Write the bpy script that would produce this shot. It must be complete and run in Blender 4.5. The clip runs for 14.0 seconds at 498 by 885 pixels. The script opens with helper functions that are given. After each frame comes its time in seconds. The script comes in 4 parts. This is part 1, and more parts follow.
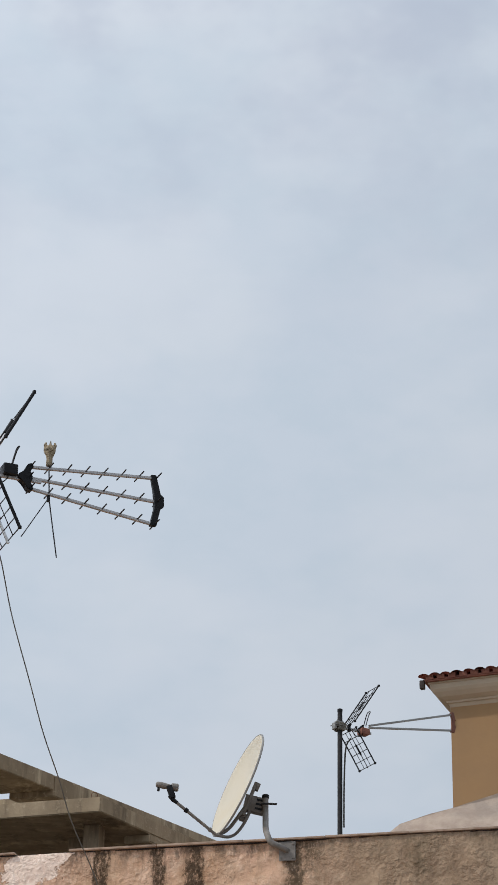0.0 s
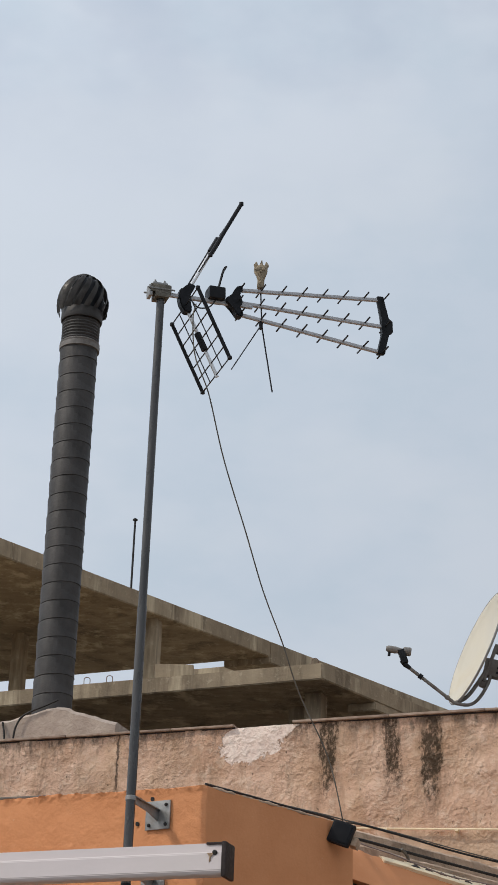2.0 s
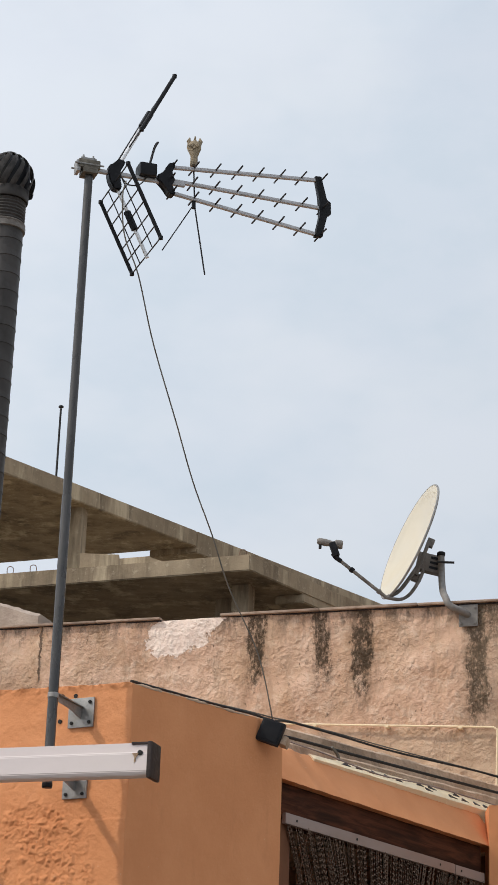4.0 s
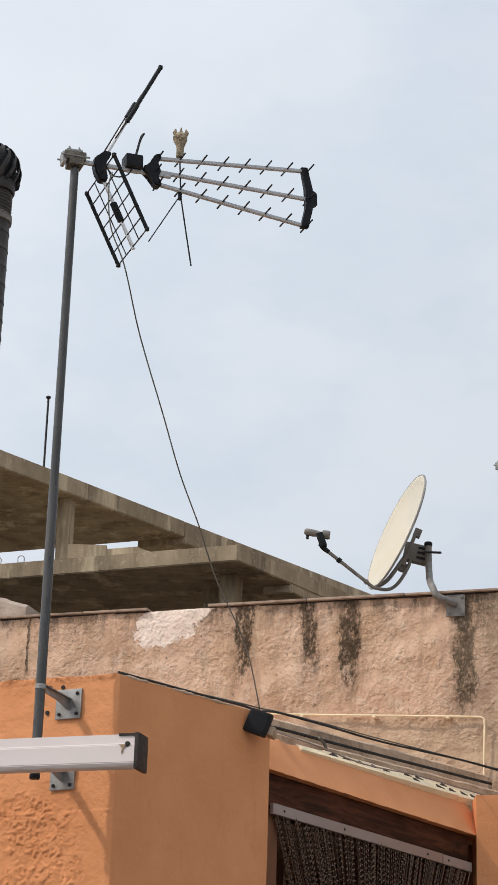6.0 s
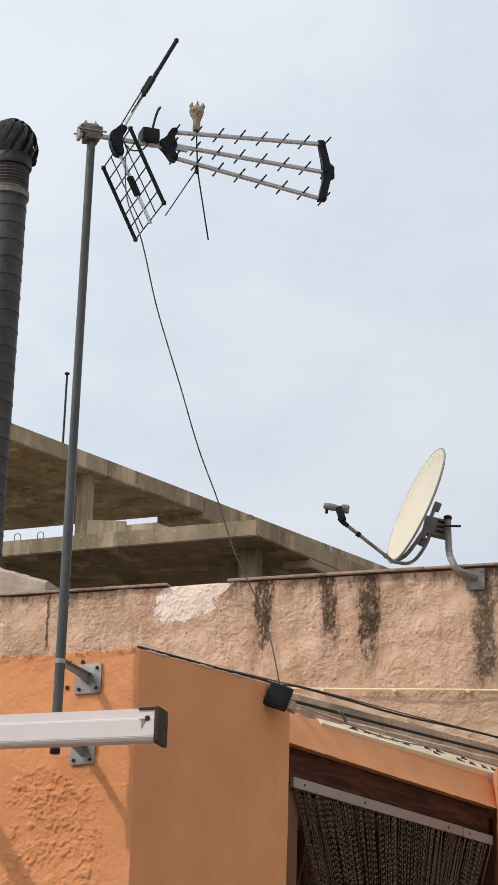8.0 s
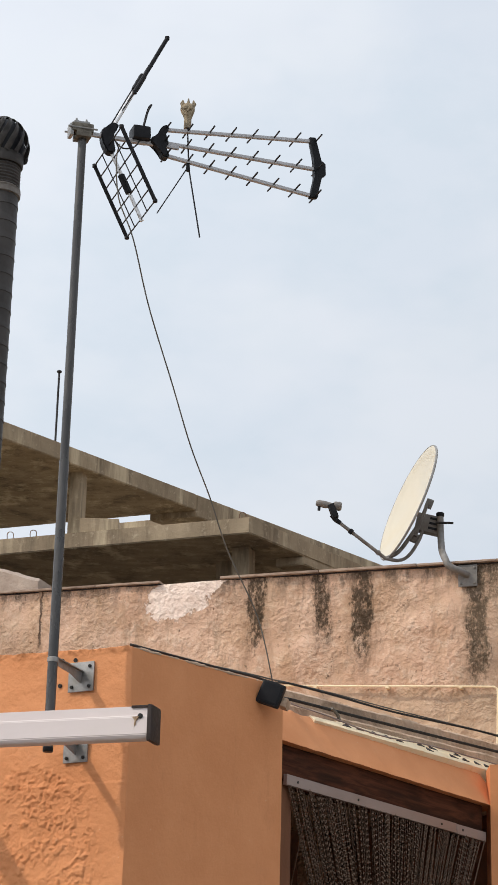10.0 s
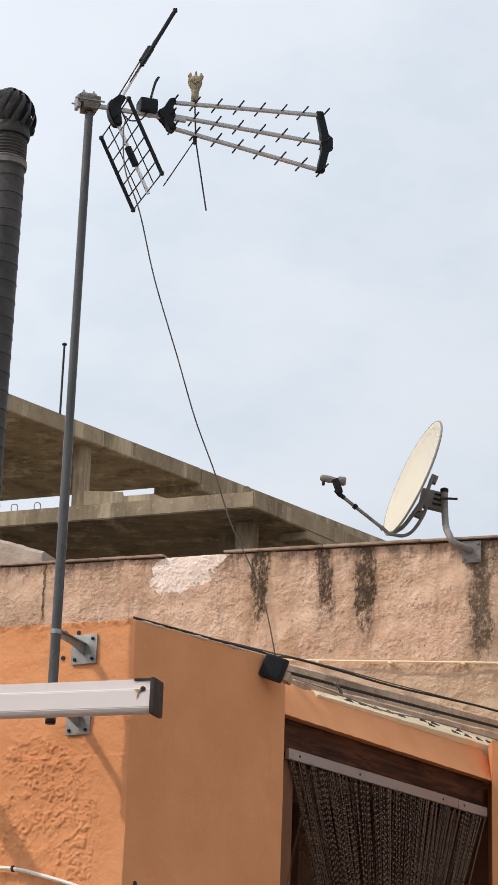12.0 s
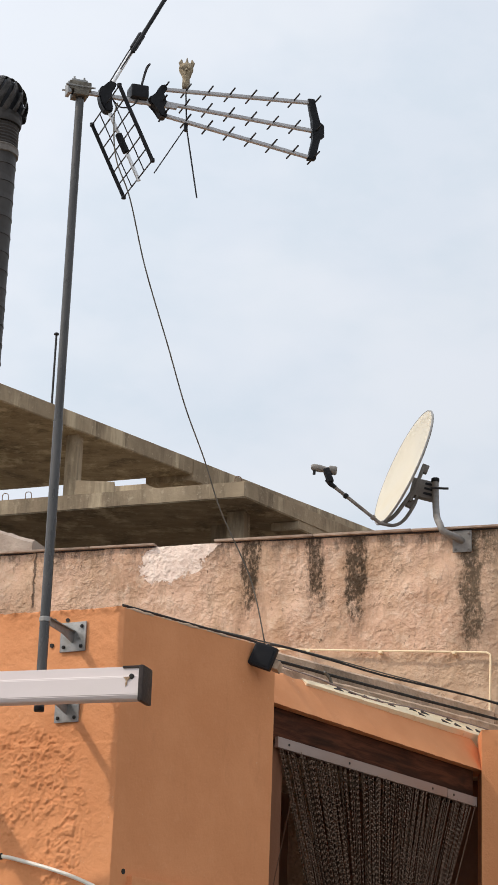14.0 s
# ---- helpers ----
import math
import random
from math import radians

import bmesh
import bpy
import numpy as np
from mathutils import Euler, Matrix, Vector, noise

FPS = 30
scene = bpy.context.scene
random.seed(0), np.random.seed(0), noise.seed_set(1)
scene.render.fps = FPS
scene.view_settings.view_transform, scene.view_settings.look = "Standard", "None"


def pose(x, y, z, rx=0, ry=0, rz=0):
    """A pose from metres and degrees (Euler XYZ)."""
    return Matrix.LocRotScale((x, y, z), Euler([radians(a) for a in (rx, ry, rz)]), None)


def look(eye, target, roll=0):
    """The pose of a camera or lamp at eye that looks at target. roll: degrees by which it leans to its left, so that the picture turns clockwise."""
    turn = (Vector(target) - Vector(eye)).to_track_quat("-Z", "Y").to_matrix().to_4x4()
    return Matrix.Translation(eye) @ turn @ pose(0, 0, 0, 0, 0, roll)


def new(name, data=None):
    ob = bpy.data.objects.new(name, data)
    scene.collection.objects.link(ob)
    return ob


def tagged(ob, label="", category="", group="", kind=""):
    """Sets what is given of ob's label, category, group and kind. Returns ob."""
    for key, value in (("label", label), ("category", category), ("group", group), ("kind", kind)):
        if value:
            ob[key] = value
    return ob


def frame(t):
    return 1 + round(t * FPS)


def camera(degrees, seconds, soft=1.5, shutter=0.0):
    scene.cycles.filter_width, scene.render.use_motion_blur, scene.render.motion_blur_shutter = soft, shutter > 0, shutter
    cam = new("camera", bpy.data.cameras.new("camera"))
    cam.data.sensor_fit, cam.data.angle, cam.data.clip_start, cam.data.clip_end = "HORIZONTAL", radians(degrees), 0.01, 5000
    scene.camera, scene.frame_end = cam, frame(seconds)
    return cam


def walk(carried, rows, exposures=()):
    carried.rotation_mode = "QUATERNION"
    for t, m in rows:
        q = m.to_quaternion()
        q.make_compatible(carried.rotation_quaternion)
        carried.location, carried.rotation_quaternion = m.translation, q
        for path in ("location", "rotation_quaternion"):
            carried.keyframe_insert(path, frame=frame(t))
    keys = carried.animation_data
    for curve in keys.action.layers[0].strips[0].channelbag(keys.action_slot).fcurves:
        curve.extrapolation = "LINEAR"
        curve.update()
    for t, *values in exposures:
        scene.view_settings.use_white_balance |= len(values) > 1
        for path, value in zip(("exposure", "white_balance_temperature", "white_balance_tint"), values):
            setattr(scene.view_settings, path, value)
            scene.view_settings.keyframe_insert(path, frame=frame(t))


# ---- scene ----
cam = camera(13.4, 14.0)
PATH = [
    (0, (0.2313, -2.2720, 0.6275), (0.3355, -0.4976, 1.5443), 1.25),
    (0.5, (0.2861, -2.3210, 0.4230), (0.1924, -0.5474, 1.3425), 2.23),
    (1, (0.2509, -2.1940, 0.5349), (0.1012, -0.4052, 1.4169), 2.30),
    (1.5, (0.2346, -2.1360, 0.6394), (0.1124, -0.3194, 1.4670), 2.26),
    (2, (0.1172, -0.6490, 1.1385), (0.0344, 1.1824, 1.9380), 2.27),
    (2.5, (0.0831, -0.2450, 1.2944), (0.0382, 1.6063, 2.0499), 2.23),
    (3, (0.0732, -0.2420, 1.2987), (0.0475, 1.6225, 2.0218), 2.35),
    (3.5, (0.0771, -0.2350, 1.2946), (0.0601, 1.6345, 2.0050), 2.25),
    (6, (0.0892, -0.2480, 1.2993), (0.0898, 1.6269, 1.9955), 1.85),
    (6.5, (0.0900, -0.2440, 1.2913), (0.0855, 1.6334, 1.9807), 1.76),
    (7, (0.0850, -0.2280, 1.2914), (0.0743, 1.6522, 1.9730), 1.76),
    (7.5, (0.0922, -0.2270, 1.2962), (0.0752, 1.6553, 1.9720), 1.76),
    (10, (0.0972, -0.2290, 1.2961), (0.0872, 1.6546, 1.9684), 1.46),
    (10.5, (0.1011, -0.2300, 1.2940), (0.0920, 1.6550, 1.9624), 1.46),
    (11, (0.1012, -0.2310, 1.2990), (0.0920, 1.6564, 1.9606), 1.46),
    (11.5, (0.1022, -0.2210, 1.2979), (0.0898, 1.6687, 1.9527), 1.77),
    (12, (0.0962, -0.2200, 1.2971), (0.0826, 1.6716, 1.9465), 1.97),
    (12.5, (0.0929, -0.2150, 1.2862), (0.0773, 1.6775, 1.9329), 2.07),
    (13, (0.1038, -0.2120, 1.2839), (0.0902, 1.6812, 1.9285), 2.07),
    (13.5, (0.1088, -0.1990, 1.2838), (0.0981, 1.6946, 1.9274), 2.07),
    (14, (0.1119, -0.1960, 1.2847), (0.1051, 1.6980, 1.9271), 2.07),
]
walk(cam, [(t, look(eye, target, roll)) for t, eye, target, roll in PATH],
     exposures=[(0, -0.22, 6480, 10.5), (0.5, -0.30, 6420, 10.5), (1.5, -0.30, 6400, 10.5), (2.0, -0.26, 6460, 10.5), (2.5, -0.11, 6600, 10.5), (3.5, 0.0, 6650, 11), (6, 0.05, 6700, 11), (14, 0.15, 6750, 12)])

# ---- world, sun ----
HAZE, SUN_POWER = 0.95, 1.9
GROUND = -0.35
SUN = Vector((-0.347, -0.112, 0.39)).normalized()
world = bpy.data.worlds.new("hazy_sky")
scene.world = world
world.use_nodes = True
wn, wl = world.node_tree.nodes, world.node_tree.links
wn.clear()
w_out = wn.new("ShaderNodeOutputWorld")
w_bg = wn.new("ShaderNodeBackground")
w_sky = wn.new("ShaderNodeTexSky")
w_sky.sky_type = "NISHITA"
w_sky.sun_disc = False
w_sky.sun_elevation = math.asin(SUN.z)
w_sky.sun_rotation = math.atan2(SUN.x, SUN.y)
w_sky.air_density, w_sky.dust_density = 1.0, 2.0
w_co = wn.new("ShaderNodeTexCoord")


def wmath(op, a, b=None):
    n = wn.new("ShaderNodeMath")
    n.operation = op
    for i, v in enumerate((a, b)):
        if v is None:
            continue
        if isinstance(v, (int, float)):
            n.inputs[i].default_value = v
        else:
            wl.new(v, n.inputs[i])
    return n.outputs[0]


def wmix(fac, a, b):
    n = wn.new("ShaderNodeMix")
    n.data_type = "RGBA"
    for i, v in ((0, fac), (6, a), (7, b)):
        if isinstance(v, (int, float)):
            n.inputs[i].default_value = v
        elif isinstance(v, tuple):
            n.inputs[i].default_value = v
        else:
            wl.new(v, n.inputs[i])
    return n.outputs[2]


def wnoise(scale, detail, rough, stretch, offset):
    m = wn.new("ShaderNodeMapping")
    m.inputs["Scale"].default_value = stretch
    m.inputs["Location"].default_value = offset
    wl.new(w_co.outputs["Generated"], m.inputs[0])
    n = wn.new("ShaderNodeTexNoise")
    n.inputs["Scale"].default_value, n.inputs["Detail"].default_value, n.inputs["Roughness"].default_value = scale, detail, rough
    wl.new(m.outputs[0], n.inputs[0])
    r = wn.new("ShaderNodeMapRange")
    r.interpolation_type = "SMOOTHSTEP"
    r.inputs[1].default_value, r.inputs[2].default_value = 0.36, 0.64
    wl.new(n.outputs[0], r.inputs[0])
    return r.outputs[0]


w_scale = wn.new("ShaderNodeVectorMath")
w_scale.operation = "SCALE"
w_scale.inputs["Scale"].default_value = 0.10
wl.new(w_sky.outputs[0], w_scale.inputs[0])
broad = wnoise(7.0, 4.0, 0.55, (1.0, 1.0, 1.9), (0.3, 0.2, 0.55))
fine = wnoise(22.0, 5.0, 0.6, (1.0, 1.0, 1.6), (0.1, 0.4, 0.0))
veil = wmix(broad, (0.605, 0.692, 0.780, 1), (0.695, 0.756, 0.824, 1))
veil = wmix(wmath("MULTIPLY", fine, 0.30), veil, (0.70, 0.755, 0.84, 1))
# thicker grey cloud higher up
w_sep = wn.new("ShaderNodeSeparateXYZ")
wl.new(w_co.outputs["Generated"], w_sep.inputs[0])
w_high = wn.new("ShaderNodeMapRange")
w_high.interpolation_type = "SMOOTHSTEP"
w_high.inputs[1].default_value, w_high.inputs[2].default_value = 0.46, 0.66
wl.new(w_sep.outputs[2], w_high.inputs[0])
thick = wnoise(11.0, 4.0, 0.55, (1.0, 1.0, 1.7), (0.75, 0.1, 0.22))
veil = wmix(wmath("MULTIPLY", wmath("MULTIPLY", thick, w_high.outputs[0]), 0.75), veil, (0.50, 0.56, 0.67, 1))
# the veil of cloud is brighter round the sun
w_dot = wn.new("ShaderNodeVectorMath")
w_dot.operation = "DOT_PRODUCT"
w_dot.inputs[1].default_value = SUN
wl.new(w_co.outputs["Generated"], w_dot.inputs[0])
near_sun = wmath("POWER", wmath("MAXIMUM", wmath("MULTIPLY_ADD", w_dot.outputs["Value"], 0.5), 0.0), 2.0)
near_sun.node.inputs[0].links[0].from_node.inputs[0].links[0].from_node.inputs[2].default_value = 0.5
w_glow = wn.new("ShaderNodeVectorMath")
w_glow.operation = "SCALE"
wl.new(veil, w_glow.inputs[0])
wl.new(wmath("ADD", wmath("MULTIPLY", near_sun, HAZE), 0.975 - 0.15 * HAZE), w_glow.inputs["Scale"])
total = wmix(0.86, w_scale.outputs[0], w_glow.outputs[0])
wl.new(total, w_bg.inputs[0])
w_bg.inputs[1].default_value = 1.0
wl.new(w_bg.outputs[0], w_out.inputs[0])

sun = new("sun", bpy.data.lights.new("sun", "SUN"))
sun.data.energy, sun.data.angle, sun.data.color = SUN_POWER, radians(1.3), (1.0, 0.93, 0.82)
sun.matrix_world = look((0, 0, 30), Vector((0, 0, 30)) - SUN)


# ---- materials ----
class Nodes:
    def __init__(self, name, rough=0.8, metal=0.0, spec=0.5):
        self.mat = bpy.data.materials.new(name)
        self.mat.use_nodes = True
        self.n, self.l = self.mat.node_tree.nodes, self.mat.node_tree.links
        self.bsdf = self.n["Principled BSDF"]
        self.bsdf.inputs["Roughness"].default_value = rough
        self.bsdf.inputs["Metallic"].default_value = metal
        self.bsdf.inputs["Specular IOR Level"].default_value = spec
        self.co = self.n.new("ShaderNodeTexCoord").outputs["Object"]

    def put(self, socket, v):
        if isinstance(v, (int, float, tuple)):
            socket.default_value = v
        else:
            self.l.new(v, socket)

    def math(self, op, a, b=0.0, c=0.0):
        n = self.n.new("ShaderNodeMath")
        n.operation = op
        for i, v in enumerate((a, b, c)):
            self.put(n.inputs[i], v)
        return n.outputs[0]

    def axis(self, i):
        s = self.n.new("ShaderNodeSeparateXYZ")
        self.l.new(self.co, s.inputs[0])
        return s.outputs[i]

    def noise(self, scale, detail=4.0, rough=0.55, stretch=(1, 1, 1), lo=0.3, hi=0.7, warp=0.0):
        m = self.n.new("ShaderNodeMapping")
        m.inputs["Scale"].default_value = stretch
        self.l.new(self.co, m.inputs[0])
        n = self.n.new("ShaderNodeTexNoise")
        n.inputs["Scale"].default_value, n.inputs["Detail"].default_value = scale, detail
        n.inputs["Roughness"].default_value, n.inputs["Distortion"].default_value = rough, warp
        self.l.new(m.outputs[0], n.inputs[0])
        return self.ramp(n.outputs[0], lo, hi)

    def ramp(self, v, lo, hi, a=0.0, b=1.0):
        r = self.n.new("ShaderNodeMapRange")
        r.interpolation_type = "SMOOTHSTEP"
        self.put(r.inputs[0], v)
        for i, x in enumerate((lo, hi, a, b)):
            self.put(r.inputs[i + 1], x)
        return r.outputs[0]

    def mix(self, fac, a, b, mode="MIX"):
        n = self.n.new("ShaderNodeMix")
        n.data_type, n.blend_type = "RGBA", mode
        self.put(n.inputs[0], fac)
        self.put(n.inputs[6], a if not isinstance(a, tuple) else (*a, 1)[:4])
        self.put(n.inputs[7], b if not isinstance(b, tuple) else (*b, 1)[:4])
        return n.outputs[2]

    def colour(self, v):
        self.put(self.bsdf.inputs["Base Color"], v if not isinstance(v, tuple) else (*v, 1)[:4])
        return self

    def rough(self, v):
        self.put(self.bsdf.inputs["Roughness"], v)
        return self

    def bump(self, height, strength=0.5, distance=0.01):
        b = self.n.new("ShaderNodeBump")
        b.inputs["Strength"].default_value, b.inputs["Distance"].default_value = strength, distance
        self.put(b.inputs["Height"], height)
        self.l.new(b.outputs[0], self.bsdf.inputs["Normal"])
        return self


def plain(name, a, b, scale=20.0, rough=0.6, metal=0.0, bump=0.15, stretch=(1, 1, 1), spec=0.5, dirt=None):
    """A surface of two shades with grain, and dirt on top where it is given."""
    m = Nodes(name, rough, metal, spec)
    grain = m.noise(scale, 5.0, 0.6, stretch)
    col = m.mix(grain, a, b)
    if dirt:
        col = m.mix(m.math("MULTIPLY", m.noise(scale * 0.23, 6.0, 0.65, lo=0.48, hi=0.75), 0.7), col, dirt)
    m.colour(col)
    m.rough(m.ramp(grain, 0.0, 1.0, max(rough - 0.1, 0.05), min(rough + 0.1, 1.0)))
    if bump:
        m.bump(m.noise(scale * 4, 3.0), bump, 0.004)
    return m.mat


def make_orange(name, relief):
    m = Nodes(name, 0.9, spec=0.25)
    col = m.mix(m.noise(2.2, 5.0, 0.6), (0.67, 0.275, 0.117), (0.74, 0.318, 0.142))
    col = m.mix(m.math("MULTIPLY", m.noise(14.0, 6.0, 0.7, lo=0.5, hi=0.8), 0.35), col, (0.78, 0.37, 0.19))
    col = m.mix(m.math("MULTIPLY", m.noise(5.0, 6.0, 0.7, (1, 1, 0.35), lo=0.55, hi=0.8), 0.45), col, (0.47, 0.185, 0.080))
    col = m.mix(m.math("MULTIPLY", m.noise(46.0, 3.0, 0.5, lo=0.70, hi=0.78), 0.5), col, (0.75, 0.52, 0.36))
    m.colour(col)
    m.bump(m.math("ADD", m.noise(60.0, 5.0, 0.65), m.math("MULTIPLY", m.noise(16.0, 5.0, 0.6), 1.3)), relief, 0.007)
    return m.mat


def make_grey_wall():
    """Old beige render with dark run-off streaks, a bare patch and cracks; x runs along the wall, z up."""
    m = Nodes("old_beige_render", 0.95, spec=0.2)
    x, z = m.axis(0), m.axis(2)
    col = m.mix(m.noise(1.6, 6.0, 0.6), (0.62, 0.385, 0.262), (0.75, 0.51, 0.372))
    col = m.mix(m.math("MULTIPLY", m.noise(4.5, 7.0, 0.7, (1, 1, 0.6), lo=0.46, hi=0.66), 0.6), col, (0.46, 0.27, 0.165))
    col = m.mix(m.math("MULTIPLY", m.noise(9.0, 7.0, 0.76, lo=0.48, hi=0.64), 0.6), col, (0.78, 0.59, 0.45))
    col = m.mix(m.math("MULTIPLY", m.noise(6.0, 6.0, 0.75, (1, 1, 0.16), lo=0.48, hi=0.68), 0.5), col, (0.27, 0.175, 0.105))
    col = m.mix(m.math("MULTIPLY", m.noise(2.4, 6.0, 0.65, (1, 1, 0.7), lo=0.47, hi=0.63), 0.34), col, (0.50, 0.32, 0.185))
    wob = m.math("MULTIPLY", m.math("SUBTRACT", m.noise(3.5, 6.0, 0.7, lo=0.0, hi=1.0), 0.5), 0.13)
    ragged = m.noise(17.0, 6.0, 0.75, (1.0, 1.0, 0.45), lo=0.30, hi=0.62)
    fleck = m.noise(52.0, 5.0, 0.75, (1, 1, 0.55), lo=0.30, hi=0.62)
    total = halo = None
    for u, wide, low, much in ((0.105, 0.062, 4.80, 1.0), (0.575, 0.060, 4.82, 0.8), (0.86, 0.062, 4.70, 1.0), (1.66, 0.066, 4.50, 1.0),
                               (1.78, 0.09, 5.05, 0.8), (-0.28, 0.05, 5.22, 0.0), (-1.06, 0.05, 5.26, 0.55), (-2.02, 0.05, 5.14, 0.5), (2.62, 0.09, 4.9, 0.7),
                               (3.2, 0.10, 5.0, 0.6), (0.33, 0.05, 5.2, 0.3)):
        if not much:
            continue
        side = m.math("ABSOLUTE", m.math("SUBTRACT", m.math("ADD", x, wob), u))
        s = m.math("MULTIPLY", m.ramp(side, wide * 0.45, wide * 1.6, 1.0, 0.0), m.ramp(z, low - 0.12, low + 0.30))
        s = m.math("MULTIPLY", s, much)
        total = s if total is None else m.math("MAXIMUM", total, s)
        g = m.math("MULTIPLY", m.math("MULTIPLY", m.ramp(side, wide * 0.8, wide * 2.8, 1.0, 0.0), m.ramp(z, low - 0.45, low + 0.15)), much)
        halo = g if halo is None else m.math("MAXIMUM", halo, g)
    # brown halo beside the black runs
    col = m.mix(m.math("MULTIPLY", m.math("MULTIPLY", halo, m.noise(7.0, 6.0, 0.7, (1, 1, 0.3), lo=0.3, hi=0.7)), 0.65), col, (0.25, 0.15, 0.085))
    rag = m.math("MULTIPLY", m.math("SUBTRACT", m.math("MULTIPLY_ADD", fleck, 0.6, m.math("MULTIPLY", ragged, 0.6)), 0.6), 1.5)
    streak = m.math("MULTIPLY", m.ramp(m.math("ADD", total, rag), 0.15, 1.45), m.math("MINIMUM", m.math("MULTIPLY", total, 2.0), 0.95))
    col = m.mix(m.math("MINIMUM", streak, 0.97), col, (0.055, 0.037, 0.023))
    top = m.math("MULTIPLY", m.ramp(z, 5.14, 5.37), m.noise(7.0, 7.0, 0.75, (1, 1, 0.4), lo=0.45, hi=0.60))
    col = m.mix(m.math("MULTIPLY", top, 0.85), col, (0.13, 0.092, 0.065))
    pits = m.math("MULTIPLY", m.noise(30.0, 4.0, 0.6, (1, 1, 0.7), lo=0.62, hi=0.70), m.noise(2.5, 4.0, 0.6, lo=0.40, hi=0.62))
    col = m.mix(m.math("MULTIPLY", pits, 0.75), col, (0.12, 0.08, 0.05))
    # greyer, dirtier towards the far right end
    col = m.mix(m.math("MULTIPLY", m.ramp(x, 1.35, 2.3), 0.78), col, m.mix(m.noise(6.0, 6.0, 0.7, (1, 1, 0.5)), (0.20, 0.145, 0.095), (0.42, 0.315, 0.215)))
    # a later, greyer coat low on the wall
    low_coat = m.math("MULTIPLY", m.ramp(m.math("ADD", z, m.math("MULTIPLY_ADD", x, 0.05, wob)), 4.60, 4.56), m.ramp(x, 0.35, 0.7))
    col = m.mix(m.math("MULTIPLY", low_coat, 0.62), col, m.mix(m.noise(5.0, 6.0, 0.65, (1, 1, 0.5)), (0.40, 0.27, 0.175), (0.62, 0.45, 0.31)))
    # fine dark scoring in the rough coat
    score = m.math("MULTIPLY", m.noise(21.0, 5.0, 0.6, (1, 1, 0.8), lo=0.585, hi=0.66, warp=1.2), m.noise(3.2, 4.0, 0.6, lo=0.42, hi=0.62))
    col = m.mix(m.math("MULTIPLY", score, 0.55), col, (0.26, 0.165, 0.10))
    # bare pale patch
    dx = m.math("DIVIDE", m.math("SUBTRACT", x, -0.43), 0.27)
    zz = m.math("SUBTRACT", z, m.math("MULTIPLY_ADD", x, 0.25, 5.385))
    dz = m.math("DIVIDE", zz, 0.17)
    d = m.math("SQRT", m.math("ADD", m.math("MULTIPLY", dx, dx), m.math("MULTIPLY", dz, dz)))
    d = m.math("ADD", d, m.math("MULTIPLY", m.math("SUBTRACT", m.noise(7.0, 6.0, 0.65, lo=0.0, hi=1.0), 0.5), 1.35))
    patch = m.ramp(d, 0.93, 1.0, 1.0, 0.0)
    col = m.mix(patch, col, m.mix(m.noise(12.0, 5.0), (0.88, 0.69, 0.58), (0.93, 0.77, 0.66)))
    # crack
    cx = m.math("ABSOLUTE", m.math("SUBTRACT", m.math("ADD", x, m.math("MULTIPLY", m.math("SUBTRACT", m.noise(14.0, 5.0, 0.7, lo=0.0, hi=1.0), 0.5), 0.05)), -1.51))
    crack = m.math("MULTIPLY", m.ramp(cx, 0.004, 0.011, 1.0, 0.0), m.ramp(z, 4.93, 4.98))
    col = m.mix(m.math("MULTIPLY", crack, 0.85), col, (0.12, 0.085, 0.06))
    m.colour(col)
    # trowelled lumps, knobs and shallow hollows
    h = m.math("ADD", m.math("MULTIPLY", m.noise(10.0, 3.0, 0.45, lo=0.0, hi=1.0), 1.5), m.math("MULTIPLY", m.noise(36.0, 2.0, 0.45, lo=0.1, hi=1.0), 0.8))
    h = m.math("ADD", h, m.math("MULTIPLY", m.noise(90.0, 3.0, 0.6), 0.16))
    h = m.math("MULTIPLY", h, m.noise(3.0, 5.0, 0.6, lo=0.25, hi=0.68))
    h = m.math("SUBTRACT", m.math("SUBTRACT", h, m.math("MULTIPLY", patch, 0.6)), m.math("MULTIPLY", crack, 1.5))
    m.bump(h, 0.8, 0.020)
    return m.mat


def make_concrete():
    m = Nodes("raw_concrete", 0.92, spec=0.25)
    col = m.mix(m.noise(0.9, 6.0, 0.6), (0.27, 0.205, 0.135), (0.43, 0.335, 0.225))
    boards = m.noise(2.3, 3.0, 0.5, (1.0, 5.0, 1.0))
    col = m.mix(m.math("MULTIPLY", boards, 0.42), col, (0.19, 0.145, 0.095))
    col = m.mix(m.math("MULTIPLY", m.noise(3.2, 6.0, 0.7, (1, 1, 0.15), lo=0.47, hi=0.66), 0.65), col, (0.11, 0.08, 0.054))
    col = m.mix(m.math("MULTIPLY", m.noise(2.6, 5.0, 0.7, (1, 1, 0.1), lo=0.51, hi=0.66), 0.8), col, (0.58, 0.47, 0.32))
    col = m.mix(m.math("MULTIPLY", m.noise(7.0, 7.0, 0.75, lo=0.52, hi=0.68), 0.16), col, (0.13, 0.095, 0.062))
    col = m.mix(m.math("MULTIPLY", m.noise(11.0, 6.0, 0.7, lo=0.56, hi=0.68), 0.4), col, (0.60, 0.50, 0.36))
    m.colour(col)
    m.bump(m.noise(22.0, 5.0, 0.6), 0.3, 0.008)
    return m.mat


